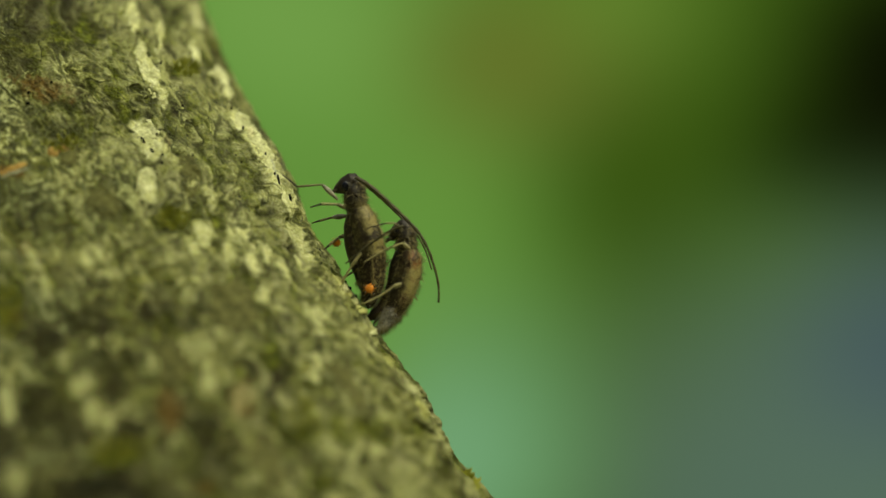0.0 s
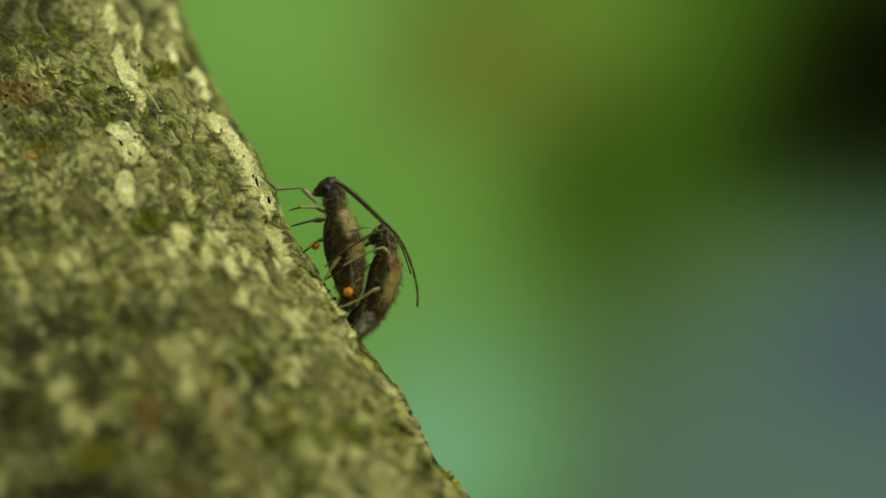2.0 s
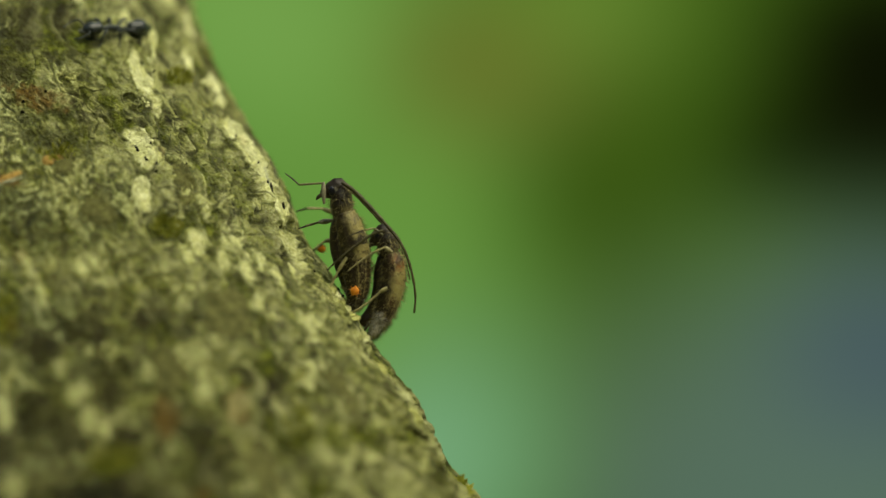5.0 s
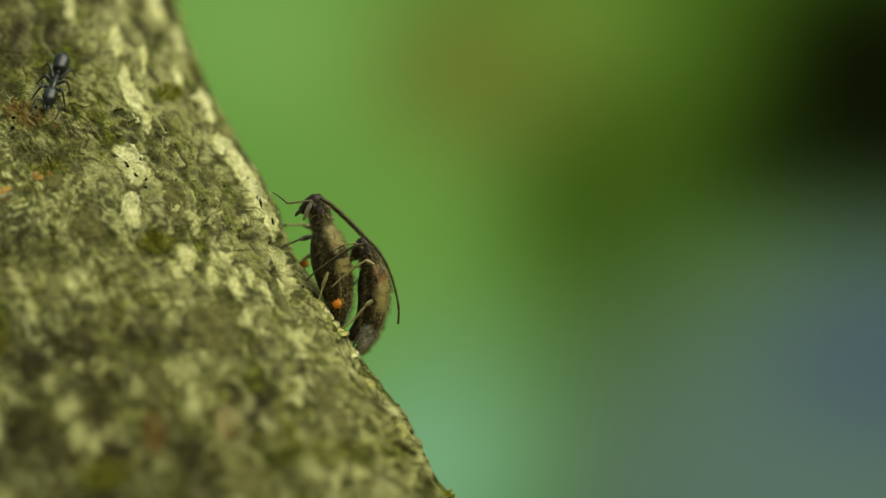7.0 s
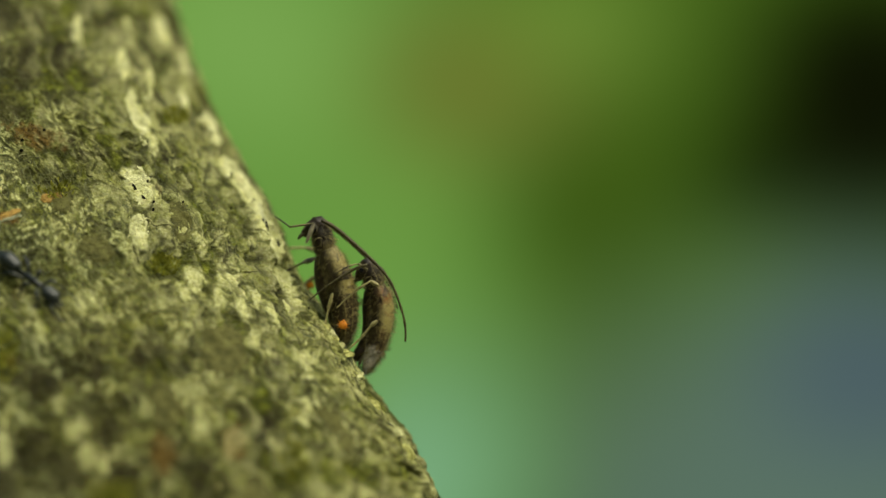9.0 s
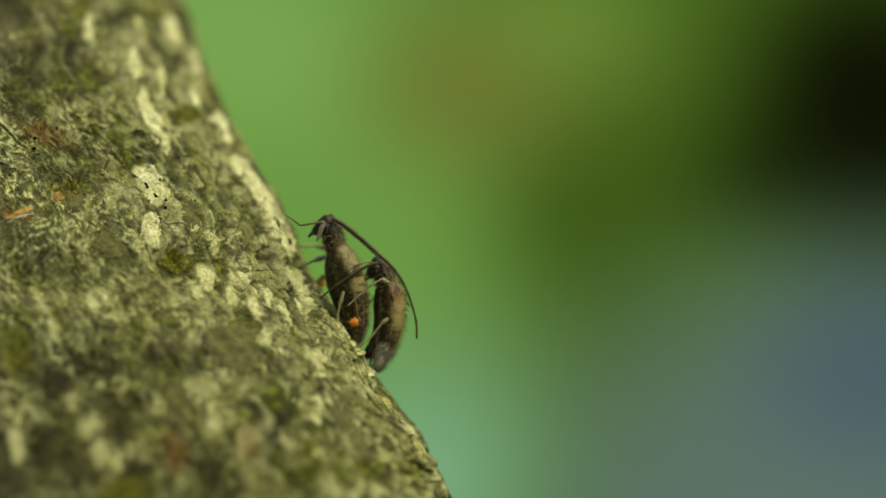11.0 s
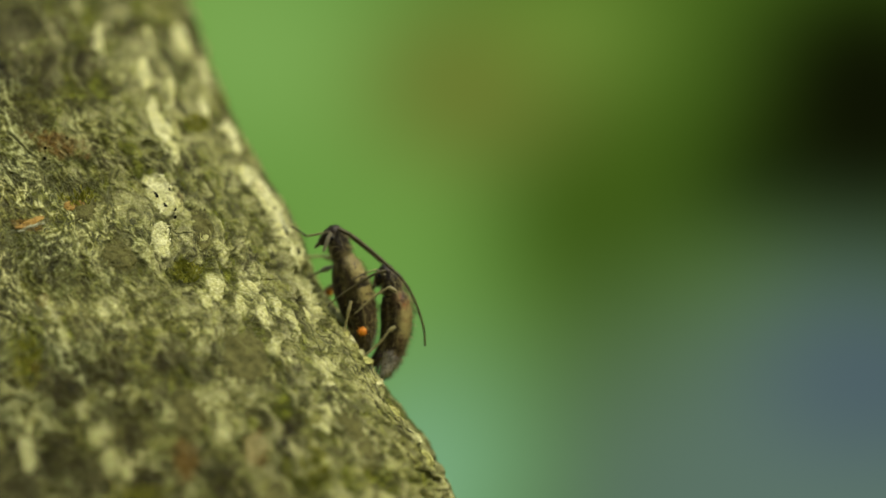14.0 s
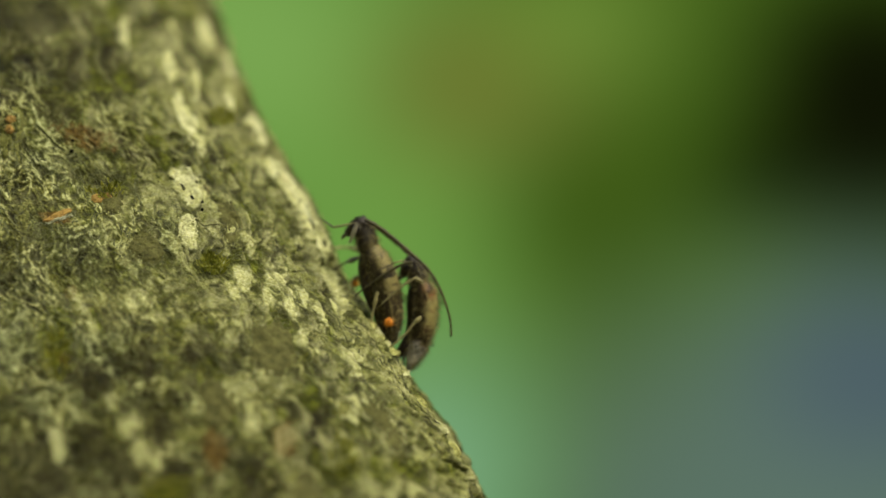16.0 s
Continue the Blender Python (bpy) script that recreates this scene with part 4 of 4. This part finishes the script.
def beetle(name, label, base, spec):
    """A longhorn beetle in side view. All places in spec are mm in the world's x and z; base: the point it turns about."""
    thing = tagged(new(name), label, "beetle", "beetles on the stem")
    bx, by, bz = base

    def rel(points):
        return [(p[0] - bx, p[1] - bz, *p[2:]) for p in points]

    ely = at_depth(rel(spec["elytra"]), 0.0)
    r = spec["elytra_r"]
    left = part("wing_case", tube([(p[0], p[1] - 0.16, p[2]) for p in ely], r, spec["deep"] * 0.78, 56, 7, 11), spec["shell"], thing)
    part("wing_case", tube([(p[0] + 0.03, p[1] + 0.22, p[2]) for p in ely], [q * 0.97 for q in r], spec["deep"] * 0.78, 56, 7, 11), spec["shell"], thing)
    part("hair_fringe", hairs([(p[0], p[1] - 0.1, p[2]) for p in ely], r, spec["deep"] * 0.8, 1500, 0.27, 3, spec["hair"]), HAIR, thing)
    tip = spec["tip"]
    if tip:
        part("white_hair", hairs([(p[0], p[1] - 0.12, p[2]) for p in ely[-3:]], r[-3:], spec["deep"] * 0.8, tip, 0.16, 5, (0.5, 3.4)), WHITE_HAIR, thing, "whitish hair at the wing tip")
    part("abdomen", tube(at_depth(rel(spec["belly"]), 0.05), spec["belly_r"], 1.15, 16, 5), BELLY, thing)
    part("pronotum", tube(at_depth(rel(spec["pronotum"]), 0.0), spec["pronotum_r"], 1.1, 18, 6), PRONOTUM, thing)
    part("hair_fringe", hairs(at_depth(rel(spec["pronotum"]), 0.0), spec["pronotum_r"], 1.1, 300, 0.22, 8, (0.0, 6.28)), HAIR, thing)
    px, pz = rel([spec["pronotum"][1]])[0]
    part("spine", tube([(px + 0.05, -0.36, pz - 0.1), (px + 0.08, -0.46, pz - 0.1), (px + 0.12, -0.52, pz - 0.12)], (0.11, 0.06, 0.015), 1, 8, 3), PRONOTUM, thing)
    head = part("head", tube(at_depth(rel(spec["head"]), 0.0), spec["head_r"], 1.05, 18, 6), HEAD, thing)
    ex, ez = rel([spec["eye"]])[0]
    e = spec["eye_r"]
    for dy in (-1, 1):
        part("eye", ball(ex, dy * spec["head_r"][1] * 0.82, ez, e, e * 0.55, e * 1.2), EYE_BLACK, head)
        part("eye_rim", ball(ex + 0.10, dy * spec["head_r"][1] * 0.70, ez + 0.08, e * 1.15, e * 0.7, e * 1.35), EYE_RIM, head, "grey-haired rim behind the eye")
        part("jaw", tube(at_depth(rel(spec["jaw"]), dy * 0.09), (0.09, 0.07, 0.03), 1, 8, 4), TARSUS, head)
    limbs = [leg(thing, rel(pts), y, thick, *pale) for pts, y, thick, *pale in spec["legs"]]
    feelers = [antenna(thing, rel(pts), y, thick) for pts, y, thick in spec["antennae"]]
    thing.matrix_basis = pose(bx * MM, by * MM, H + bz * MM)
    return thing, limbs, feelers


BASE_A, BASE_B = (-3.16, 3.9, -1.08), (-1.94, 3.9, -2.83)
beetle_a, limbs_a, feelers_a = beetle("longhorn_beetle", "small brown mottled longhorn beetle upright on bark", BASE_A, {
    "elytra": [(-3.86, 1.68), (-3.66, 1.15), (-3.45, 0.62), (-3.30, 0.08), (-3.20, -0.46), (-3.14, -1.04), (-3.16, -1.6), (-3.19, -1.98)],
    "elytra_r": (0.36, 0.50, 0.54, 0.55, 0.52, 0.45, 0.29, 0.05), "shell": ELYTRA_A, "deep": 1.05, "tip": 60, "hair": (-1.0, 4.0),
    "belly": [(-4.08, 1.48), (-4.08, 0.94), (-3.98, 0.34), (-3.80, -0.25), (-3.54, -0.89), (-3.30, -1.63)], "belly_r": (0.20, 0.28, 0.30, 0.27, 0.22, 0.06),
    "pronotum": [(-4.04, 2.66), (-4.06, 2.23), (-4.01, 1.90), (-3.90, 1.50)], "pronotum_r": (0.28, 0.40, 0.43, 0.36),
    "head": [(-4.02, 2.86), (-4.18, 2.66), (-4.42, 2.46), (-4.80, 2.24)], "head_r": (0.14, 0.33, 0.33, 0.14),
    "eye": (-4.40, 2.43), "eye_r": 0.17, "jaw": [(-4.72, 2.28), (-4.88, 2.17), (-4.97, 2.04)],
    "legs": [([(-4.65, 1.90), (-5.28, 2.40), (-6.19, 2.24), (-6.46, 2.44), (-6.76, 2.62)], -0.38, 0.080, 2),
             ([(-4.26, 1.36), (-4.80, 1.17), (-5.22, 0.95), (-5.50, 0.78)], 0.6, 0.09, 2),
             ([(-4.2, 1.60), (-4.75, 1.76), (-5.35, 1.72), (-5.75, 1.55)], 2.0, 0.10),
             ([(-4.0, 0.7), (-4.55, 0.55), (-4.9, 0.2), (-5.15, -0.05)], 1.6, 0.10),
             ([(-3.62, 0.05), (-3.77, -0.55), (-3.88, -1.2), (-4.02, -1.62)], -0.66, 0.085, 1),
             ([(-3.5, -0.2), (-3.9, -0.7), (-4.3, -1.0), (-4.5, -1.25)], 0.9, 0.085)],
    "antennae": [([(-4.10, 2.78), (-3.56, 2.49), (-2.92, 1.98), (-2.18, 1.33), (-1.69, 0.84), (-1.32, 0.24), (-1.03, -0.51), (-0.88, -1.13), (-0.86, -1.69)], -0.45, 0.085),
                 ([(-4.13, 2.74), (-3.60, 2.43), (-2.97, 1.92), (-2.24, 1.26), (-1.76, 0.77), (-1.42, 0.2), (-1.16, -0.5)], 0.25, 0.06)],
})
beetle_b, limbs_b, feelers_b = beetle("longhorn_beetle", "small brown hairy longhorn beetle clinging behind its mate", BASE_B, {
    "elytra": [(-1.94, 0.30), (-1.80, -0.13), (-1.76, -0.67), (-1.84, -1.31), (-2.0, -1.96), (-2.2, -2.5), (-2.46, -2.98)],
    "elytra_r": (0.31, 0.43, 0.46, 0.45, 0.38, 0.25, 0.03), "shell": ELYTRA_B, "deep": 1.05, "tip": 300, "hair": (0.2, 5.0),
    "belly": [(-2.2, 0.15), (-2.24, -0.45), (-2.22, -1.1), (-2.36, -1.74), (-2.58, -2.2), (-2.86, -2.5)], "belly_r": (0.22, 0.26, 0.26, 0.22, 0.24, 0.10),
    "pronotum": [(-2.12, 1.14), (-2.12, 0.80), (-2.06, 0.45), (-1.96, 0.12)], "pronotum_r": (0.25, 0.37, 0.40, 0.33),
    "head": [(-2.12, 1.34), (-2.28, 1.12), (-2.46, 0.86), (-2.70, 0.58)], "head_r": (0.12, 0.30, 0.30, 0.13),
    "eye": (-2.50, 0.92), "eye_r": 0.13, "jaw": [(-2.64, 0.62), (-2.78, 0.5), (-2.82, 0.38)],
    "legs": [([(-2.29, 0.95), (-2.65, 1.16), (-3.0, 1.07), (-3.55, 0.77)], -0.72, 0.065),
             ([(-1.88, 0.36), (-2.18, 0.52), (-2.61, 0.25), (-3.06, -0.13), (-3.45, -0.5)], -0.76, 0.085, 1),
             ([(-1.92, -0.95), (-2.16, -1.15), (-2.52, -1.60), (-3.02, -2.04), (-3.38, -2.20)], -0.74, 0.10, 1),
             ([(-2.48, -2.3), (-2.60, -2.62), (-2.60, -2.98), (-2.58, -3.35)], -0.35, 0.065, 3),
             ([(-2.2, 0.7), (-2.65, 0.75), (-3.0, 0.6), (-3.3, 0.3)], 0.75, 0.075),
             ([(-2.0, -0.1), (-2.5, -0.2), (-2.8, -0.6), (-2.95, -1.0)], 0.7, 0.075)],
    "antennae": [([(-2.30, 1.12), (-2.75, 0.98), (-3.35, 0.62), (-3.95, 0.22), (-4.45, -0.2)], -0.74, 0.065)],
})
mite_a = mite(-3.2 - BASE_A[0], -0.65, -1.12 - BASE_A[2], 0.165, "mite")
mite_a.matrix_basis = pose(BASE_A[0] * MM, BASE_A[1] * MM, H + BASE_A[2] * MM)
mite_b = mite(0, 0, 0, 0.16, "mite")
mite_b.matrix_basis = pose(-4.5 * MM, 5.6 * MM, H + 0.35 * MM)


# ---- ant ----
ANT_SKIN = speckled("ant_shell", (0.012, 0.016, 0.013), (0.045, 0.055, 0.048), 6000, 0.30, 0.35, 0.7, 0.00001, 0.5)


def build_ant():
    """A small black ant, facing +x with +z away from the bark, its feet at z = 0."""
    thing = tagged(new("ant"), "small shiny black ant walking on the bark", "ant")
    part("thorax", tube([(-0.36, 0, 0.34), (-0.15, 0, 0.42), (0.15, 0, 0.46), (0.42, 0, 0.44)], (0.07, 0.12, 0.145, 0.09), 0.9, 14, 5), ANT_SKIN, thing)
    part("waist", ball(-0.44, 0, 0.36, 0.09, 0.10, 0.15, 10), ANT_SKIN, thing)
    part("abdomen", tube([(-0.50, 0, 0.36), (-0.66, 0, 0.42), (-0.95, 0, 0.42), (-1.25, 0, 0.34), (-1.40, 0, 0.28)], (0.07, 0.28, 0.36, 0.22, 0.03), 1.0, 18, 6), ANT_SKIN, thing)
    head = part("head", tube([(0.48, 0, 0.43), (0.62, 0, 0.45), (0.85, 0, 0.42), (1.08, 0, 0.34)], (0.12, 0.27, 0.27, 0.12), 1.1, 18, 6), ANT_SKIN, thing)
    for s in (-1, 1):
        part("eye", ball(0.84, s * 0.27, 0.48, 0.06, 0.04, 0.07, 8), EYE_BLACK, head)
        part("jaw", tube([(1.05, s * 0.06, 0.34), (1.18, s * 0.08, 0.30), (1.24, s * 0.01, 0.28)], (0.05, 0.04, 0.015), 1, 8, 3), ANT_SKIN, head)
        part("antenna", tube([(0.98, s * 0.12, 0.44), (1.12, s * 0.42, 0.56), (1.20, s * 0.5, 0.54), (1.42, s * 0.52, 0.36), (1.62, s * 0.42, 0.22)], (0.03, 0.028, 0.03, 0.034, 0.02), 1, 8, 4), ANT_SKIN, head)
        for x0, x1 in ((0.30, 0.72), (0.05, 0.0), (-0.18, -0.78)):
            part("leg", tube([(x0, s * 0.12, 0.34), ((x0 + x1) / 2, s * 0.40, 0.60), (x1 * 0.9 + x0 * 0.1, s * 0.56, 0.38), (x1, s * 0.68, 0.08), (x1 * 1.15, s * 0.80, 0.0)],
                             (0.055, 0.06, 0.04, 0.028, 0.015), 1, 8, 4), ANT_SKIN, thing)
    return thing


ant = build_ant()
for piece in ant.children_recursive:
    piece.data.transform(Matrix.Diagonal((1.25, 0.92, 0.92, 1.0)))


# ---- the distance ----
def backdrop_material():
    """Far woodland, wholly out of focus, as a glowing sheet: broad patches of leaf green, shade and grey-blue are
    painted in.
    """
    m, nt, b = material("far_woodland_glow")
    tc = nt.nodes.new("ShaderNodeTexCoord")
    sep = nt.nodes.new("ShaderNodeSeparateXYZ")
    nt.links.new(tc.outputs["Object"], sep.inputs[0])
    col = None
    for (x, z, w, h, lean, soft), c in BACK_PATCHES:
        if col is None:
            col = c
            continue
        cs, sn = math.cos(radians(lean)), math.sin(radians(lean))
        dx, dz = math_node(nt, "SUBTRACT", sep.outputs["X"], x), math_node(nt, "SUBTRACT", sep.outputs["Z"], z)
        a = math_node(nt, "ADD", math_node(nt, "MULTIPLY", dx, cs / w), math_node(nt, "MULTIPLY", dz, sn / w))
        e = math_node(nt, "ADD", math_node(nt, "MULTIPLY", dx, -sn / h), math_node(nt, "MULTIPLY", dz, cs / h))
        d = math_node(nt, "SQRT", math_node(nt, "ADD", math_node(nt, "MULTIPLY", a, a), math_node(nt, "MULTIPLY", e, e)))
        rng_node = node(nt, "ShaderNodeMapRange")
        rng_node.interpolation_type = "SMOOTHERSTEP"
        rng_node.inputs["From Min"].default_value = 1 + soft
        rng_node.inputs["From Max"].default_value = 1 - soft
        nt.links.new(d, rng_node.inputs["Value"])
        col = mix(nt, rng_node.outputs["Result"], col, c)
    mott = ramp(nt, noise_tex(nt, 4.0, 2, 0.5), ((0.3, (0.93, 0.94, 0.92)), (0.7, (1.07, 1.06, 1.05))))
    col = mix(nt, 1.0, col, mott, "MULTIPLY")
    # the sheet gives off its own light; bright and dark come from the patches
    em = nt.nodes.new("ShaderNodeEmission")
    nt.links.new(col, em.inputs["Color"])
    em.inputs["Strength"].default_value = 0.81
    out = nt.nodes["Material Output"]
    nt.links.new(em.outputs[0], out.inputs["Surface"])
    return m


def lin(r, g, b):
    """Linear light from the usual 0 to 255 values."""
    return tuple(((v / 255) / 12.92 if v / 255 <= 0.04045 else ((v / 255 + 0.055) / 1.055) ** 2.4) for v in (r, g, b))


BACK_Y = 3.0
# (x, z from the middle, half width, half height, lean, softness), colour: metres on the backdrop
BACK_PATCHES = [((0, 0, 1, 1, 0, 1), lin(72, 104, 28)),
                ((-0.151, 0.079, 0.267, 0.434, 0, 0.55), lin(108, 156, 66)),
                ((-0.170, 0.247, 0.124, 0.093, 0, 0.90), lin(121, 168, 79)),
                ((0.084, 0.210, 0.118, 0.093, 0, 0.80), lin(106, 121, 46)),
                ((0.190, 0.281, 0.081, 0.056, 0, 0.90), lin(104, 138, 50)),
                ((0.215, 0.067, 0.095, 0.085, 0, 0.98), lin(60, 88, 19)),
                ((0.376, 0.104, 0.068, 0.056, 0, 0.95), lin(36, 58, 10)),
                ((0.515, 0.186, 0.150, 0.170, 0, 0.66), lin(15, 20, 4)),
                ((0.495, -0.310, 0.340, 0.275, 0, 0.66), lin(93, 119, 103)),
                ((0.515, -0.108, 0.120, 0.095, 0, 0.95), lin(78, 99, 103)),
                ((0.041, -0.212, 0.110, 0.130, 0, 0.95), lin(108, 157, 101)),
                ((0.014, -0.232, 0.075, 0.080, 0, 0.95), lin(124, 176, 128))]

n_side = 48
s_arr = np.linspace(-1, 1, n_side)
bend_x = 3.2 * np.sin(s_arr * 1.35)
bend_y = 3.2 * (np.cos(s_arr * 1.35) - 1)
rows_z = np.linspace(-1.2, 2.2, 24)
grid = np.stack([np.broadcast_to(bend_x, (24, n_side)), np.broadcast_to(bend_y, (24, n_side)), np.broadcast_to(rows_z[:, None], (24, n_side))], -1)
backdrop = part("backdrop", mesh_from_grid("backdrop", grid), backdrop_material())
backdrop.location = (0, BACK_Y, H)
tagged(backdrop, "glowing sheet painted as distant blurred green woodland with grey-blue patch", "backdrop", kind="structure")

# added ring of unseen woodland: closes the place behind the camera, cuts frontal light
UNSEEN_THICKET = speckled("unseen_thicket", (0.012, 0.02, 0.004), (0.06, 0.085, 0.02), 3, 0.8, 0.3, 0.7, 0.05)
ang = np.linspace(0, 2 * math.pi, 180, endpoint=False)
hz = np.linspace(-0.2, 4.5, 40)
A2, Z2 = np.meshgrid(ang, hz)
R2 = 6.5 + 0.5 * perlin(A2 * 12, Z2 * 1.6, 60) + 0.25 * perlin(A2 * 40, Z2 * 5, 61)
Z3 = Z2 + 0.9 * (Z2 > 4.3) * perlin(A2 * 9, Z2, 62)
unseen_woods = part("woodland", mesh_from_grid("woodland", np.stack([R2 * np.cos(A2), R2 * np.sin(A2), Z3], -1), True), UNSEEN_THICKET)
tagged(unseen_woods, "unseen dark green ring added all round to cut low sky light", "woodland", kind="structure")

GROUND = speckled("forest_floor", (0.03, 0.035, 0.012), (0.10, 0.10, 0.045), 9, 0.9, 0.3, 0.7, 0.01)
gx = np.concatenate([-np.geomspace(400, 0.2, 30), np.geomspace(0.2, 400, 30)])
GX, GY = np.meshgrid(gx, gx)
GZ = 0.05 * perlin(GX * 1.3, GY * 1.3, 50) * (np.hypot(GX, GY) < 20)
ground = part("ground", mesh_from_grid("ground", np.stack([GX, GY, GZ], -1)), GROUND)
tagged(ground, "dim forest floor of soil, litter and low green", "ground", kind="structure")


# ---- what moves ----
def beetle_rows(base, rows):
    return [(t, pose((base[0] + dx) * MM, base[1] * MM, H + (base[2] + dz) * MM, 0, -turn, 0)) for t, dx, dz, turn in rows]


def swing(limb, pivot, rows):
    """Turns a limb in the beetle's side plane about its root, by degrees (towards the bark's upper side when negative)."""
    at = Matrix.Translation((pivot[0] * MM, 0, pivot[1] * MM))
    walk(limb, [(t, at @ pose(0, 0, 0, 0, -turn, 0) @ at.inverted()) for t, turn in rows])


def ant_pose(x, z, heading):
    """The ant on the bark where x, z show; heading: degrees from +x towards +z."""
    x, z = x / 0.97, z / 0.97
    place, nrm, phi, zz = bark_point(x, z, 0.02)
    a, c = radians(heading), 1.0
    ahead = bark_point(x + c * math.cos(a), z + c * math.sin(a), 0.02)[0] - place
    ahead = (ahead - nrm * ahead.dot(nrm)).normalized()
    left = nrm.cross(ahead)
    m = Matrix((ahead, left, nrm)).transposed().to_4x4()
    m.translation = place
    return m


def motions():
    rows_a = [(0, 0.52, -0.33, -5.3), (1, 0.53, -0.36, -5.5), (2, 0.52, -0.37, -5.8), (3, 0.56, -0.38, -6.0), (3.5, 0.55, -0.36, -6.2), (3.7, 0.50, -0.27, -6.2),
              (4.7, 0.28, -0.18, -6.0), (5.8, 0.06, -0.06, -5.3), (6, 0.02, -0.10, -5.0), (7, 0.015, -0.05, -3.3), (8, 0.014, -0.04, -2.2), (9, 0.02, -0.035, -1.2),
              (11.5, 0.017, 0, -0.4), (12.5, 0, 0, 0), (14, 0.015, -0.015, 0.8), (15, 0.022, 0.005, 0.6), (16, 0.02, 0.02, 0.7)]
    rows_b = [(0, 0.0, -0.27, -12.4), (1, -0.03, -0.33, -13.0), (2, -0.05, -0.33, -13.9), (3, -0.03, -0.355, -14.0), (3.5, -0.03, -0.34, -14.1), (3.7, -0.03, -0.30, -13.6),
              (4.7, -0.04, -0.2, -8.0), (5.8, -0.05, -0.12, -2.6), (6, -0.05, -0.17, -2.3), (7, 0.0, -0.07, -0.8), (8, 0.02, -0.04, -0.1), (9, 0.01, -0.035, -0.2),
              (11.5, 0.014, 0, 0), (12.5, 0, 0, 0), (14, -0.045, 0.03, -0.4), (15, -0.06, 0.04, -0.8), (16, -0.04, 0.065, -0.4)]
    walk(mite_a, beetle_rows(BASE_A, rows_a))
    rows_a = [(t, dx, dz + (0.11 if t < 4 else 0.06 if t < 5 else 0.0), turn) for t, dx, dz, turn in rows_a]
    walk(beetle_a, beetle_rows(BASE_A, rows_a))
    walk(beetle_b, beetle_rows(BASE_B, rows_b))
    walk(mite_b, [(t, pose((-4.5 + dx) * MM, 5.6 * MM, H + (0.35 + dz * 0.5) * MM)) for t, dx, dz, turn in rows_a])
    # the limbs that hold the bark swing as the bodies turn
    for limb, base, pivot, early in ((limbs_a[1], BASE_A, (-4.26, 1.36), -8),
                                     (limbs_a[4], BASE_A, (-3.62, 0.05), -16), (limbs_b[2], BASE_B, (-1.92, -0.95), -5), (feelers_b[0], BASE_B, (-2.30, 1.12), 14)):
        swing(limb, (pivot[0] - base[0], pivot[1] - base[2]), ((0, early), (3.7, early), (4.7, early * 0.8), (5.8, early * 0.45), (6.4, early * 0.3), (7, early * 0.14), (9, 0), (16, 0)))
    # the long antennae are drawn in for a while after the bodies have turned
    for feeler in feelers_a:
        swing(feeler, (-4.10 - BASE_A[0], 2.78 - BASE_A[2]), ((0, 3), (3.7, 3), (4.7, 0.5), (5.8, -3.8), (6.2, -3.6), (6.8, -1.5), (7.5, 0), (16, 0)))
    # the foreleg that reaches for the bark folds up against the head, its shin still held out level
    fold = ((0, 0), (3.7, 0), (4.4, 18), (5.1, 48), (5.8, 70), (7, 72), (16, 72))
    swing(limbs_a[0], (-4.65 - BASE_A[0], 1.90 - BASE_A[2]), [(t, -a) for t, a in fold])
    for piece in limbs_a[0].children:
        swing(piece, (-5.28 - BASE_A[0], 2.40 - BASE_A[2]), fold)
    ant_rows = [(0, -7.6, 11.2, -98), (2.6, -8.2, 10.6, -98), (3.2, -8.65, 8.4, -98), (3.35, -8.95, 8.37, -102), (3.5, -9.41, 8.4, -109), (3.6, -10.05, 8.11, -117),
                (3.7, -10.79, 7.89, -115), (4.2, -11.5, 7.34, -130), (4.8, -11.2, 7.49, -165), (5.4, -11.3, 7.74, -178), (5.8, -11.54, 7.67, -172), (6, -11.94, 7.33, -164), (6.2, -11.98, 7.36, -155),
                (6.4, -12.06, 7.21, -132), (6.6, -12.09, 7.05, -120), (6.8, -12.45, 6.68, -121), (7, -12.83, 6.35, -110), (7.2, -12.92, 5.55, -90), (7.4, -13.04, 5.13, -94),
                (7.6, -13.1, 5.02, -98), (7.8, -13.32, 4.65, -114), (8, -13.62, 4.32, -117), (8.2, -13.96, 4.16, -115), (8.4, -14.58, 3.76, -122), (8.6, -15.7, 2.7, -110),
                (8.8, -15.61, 0.83, -50), (9, -13.91, 0.32, -38), (9.2, -11.99, -0.9, -33), (9.5, -9.6, -3.2, -48), (9.9, -7.2, -6.6, -58), (10.4, -4.6, -10.6, -60), (16, -4, -11.6, -60)]
    walk(ant, [(t, ant_pose(x, z, a)) for t, x, z, a in ant_rows])


motions()
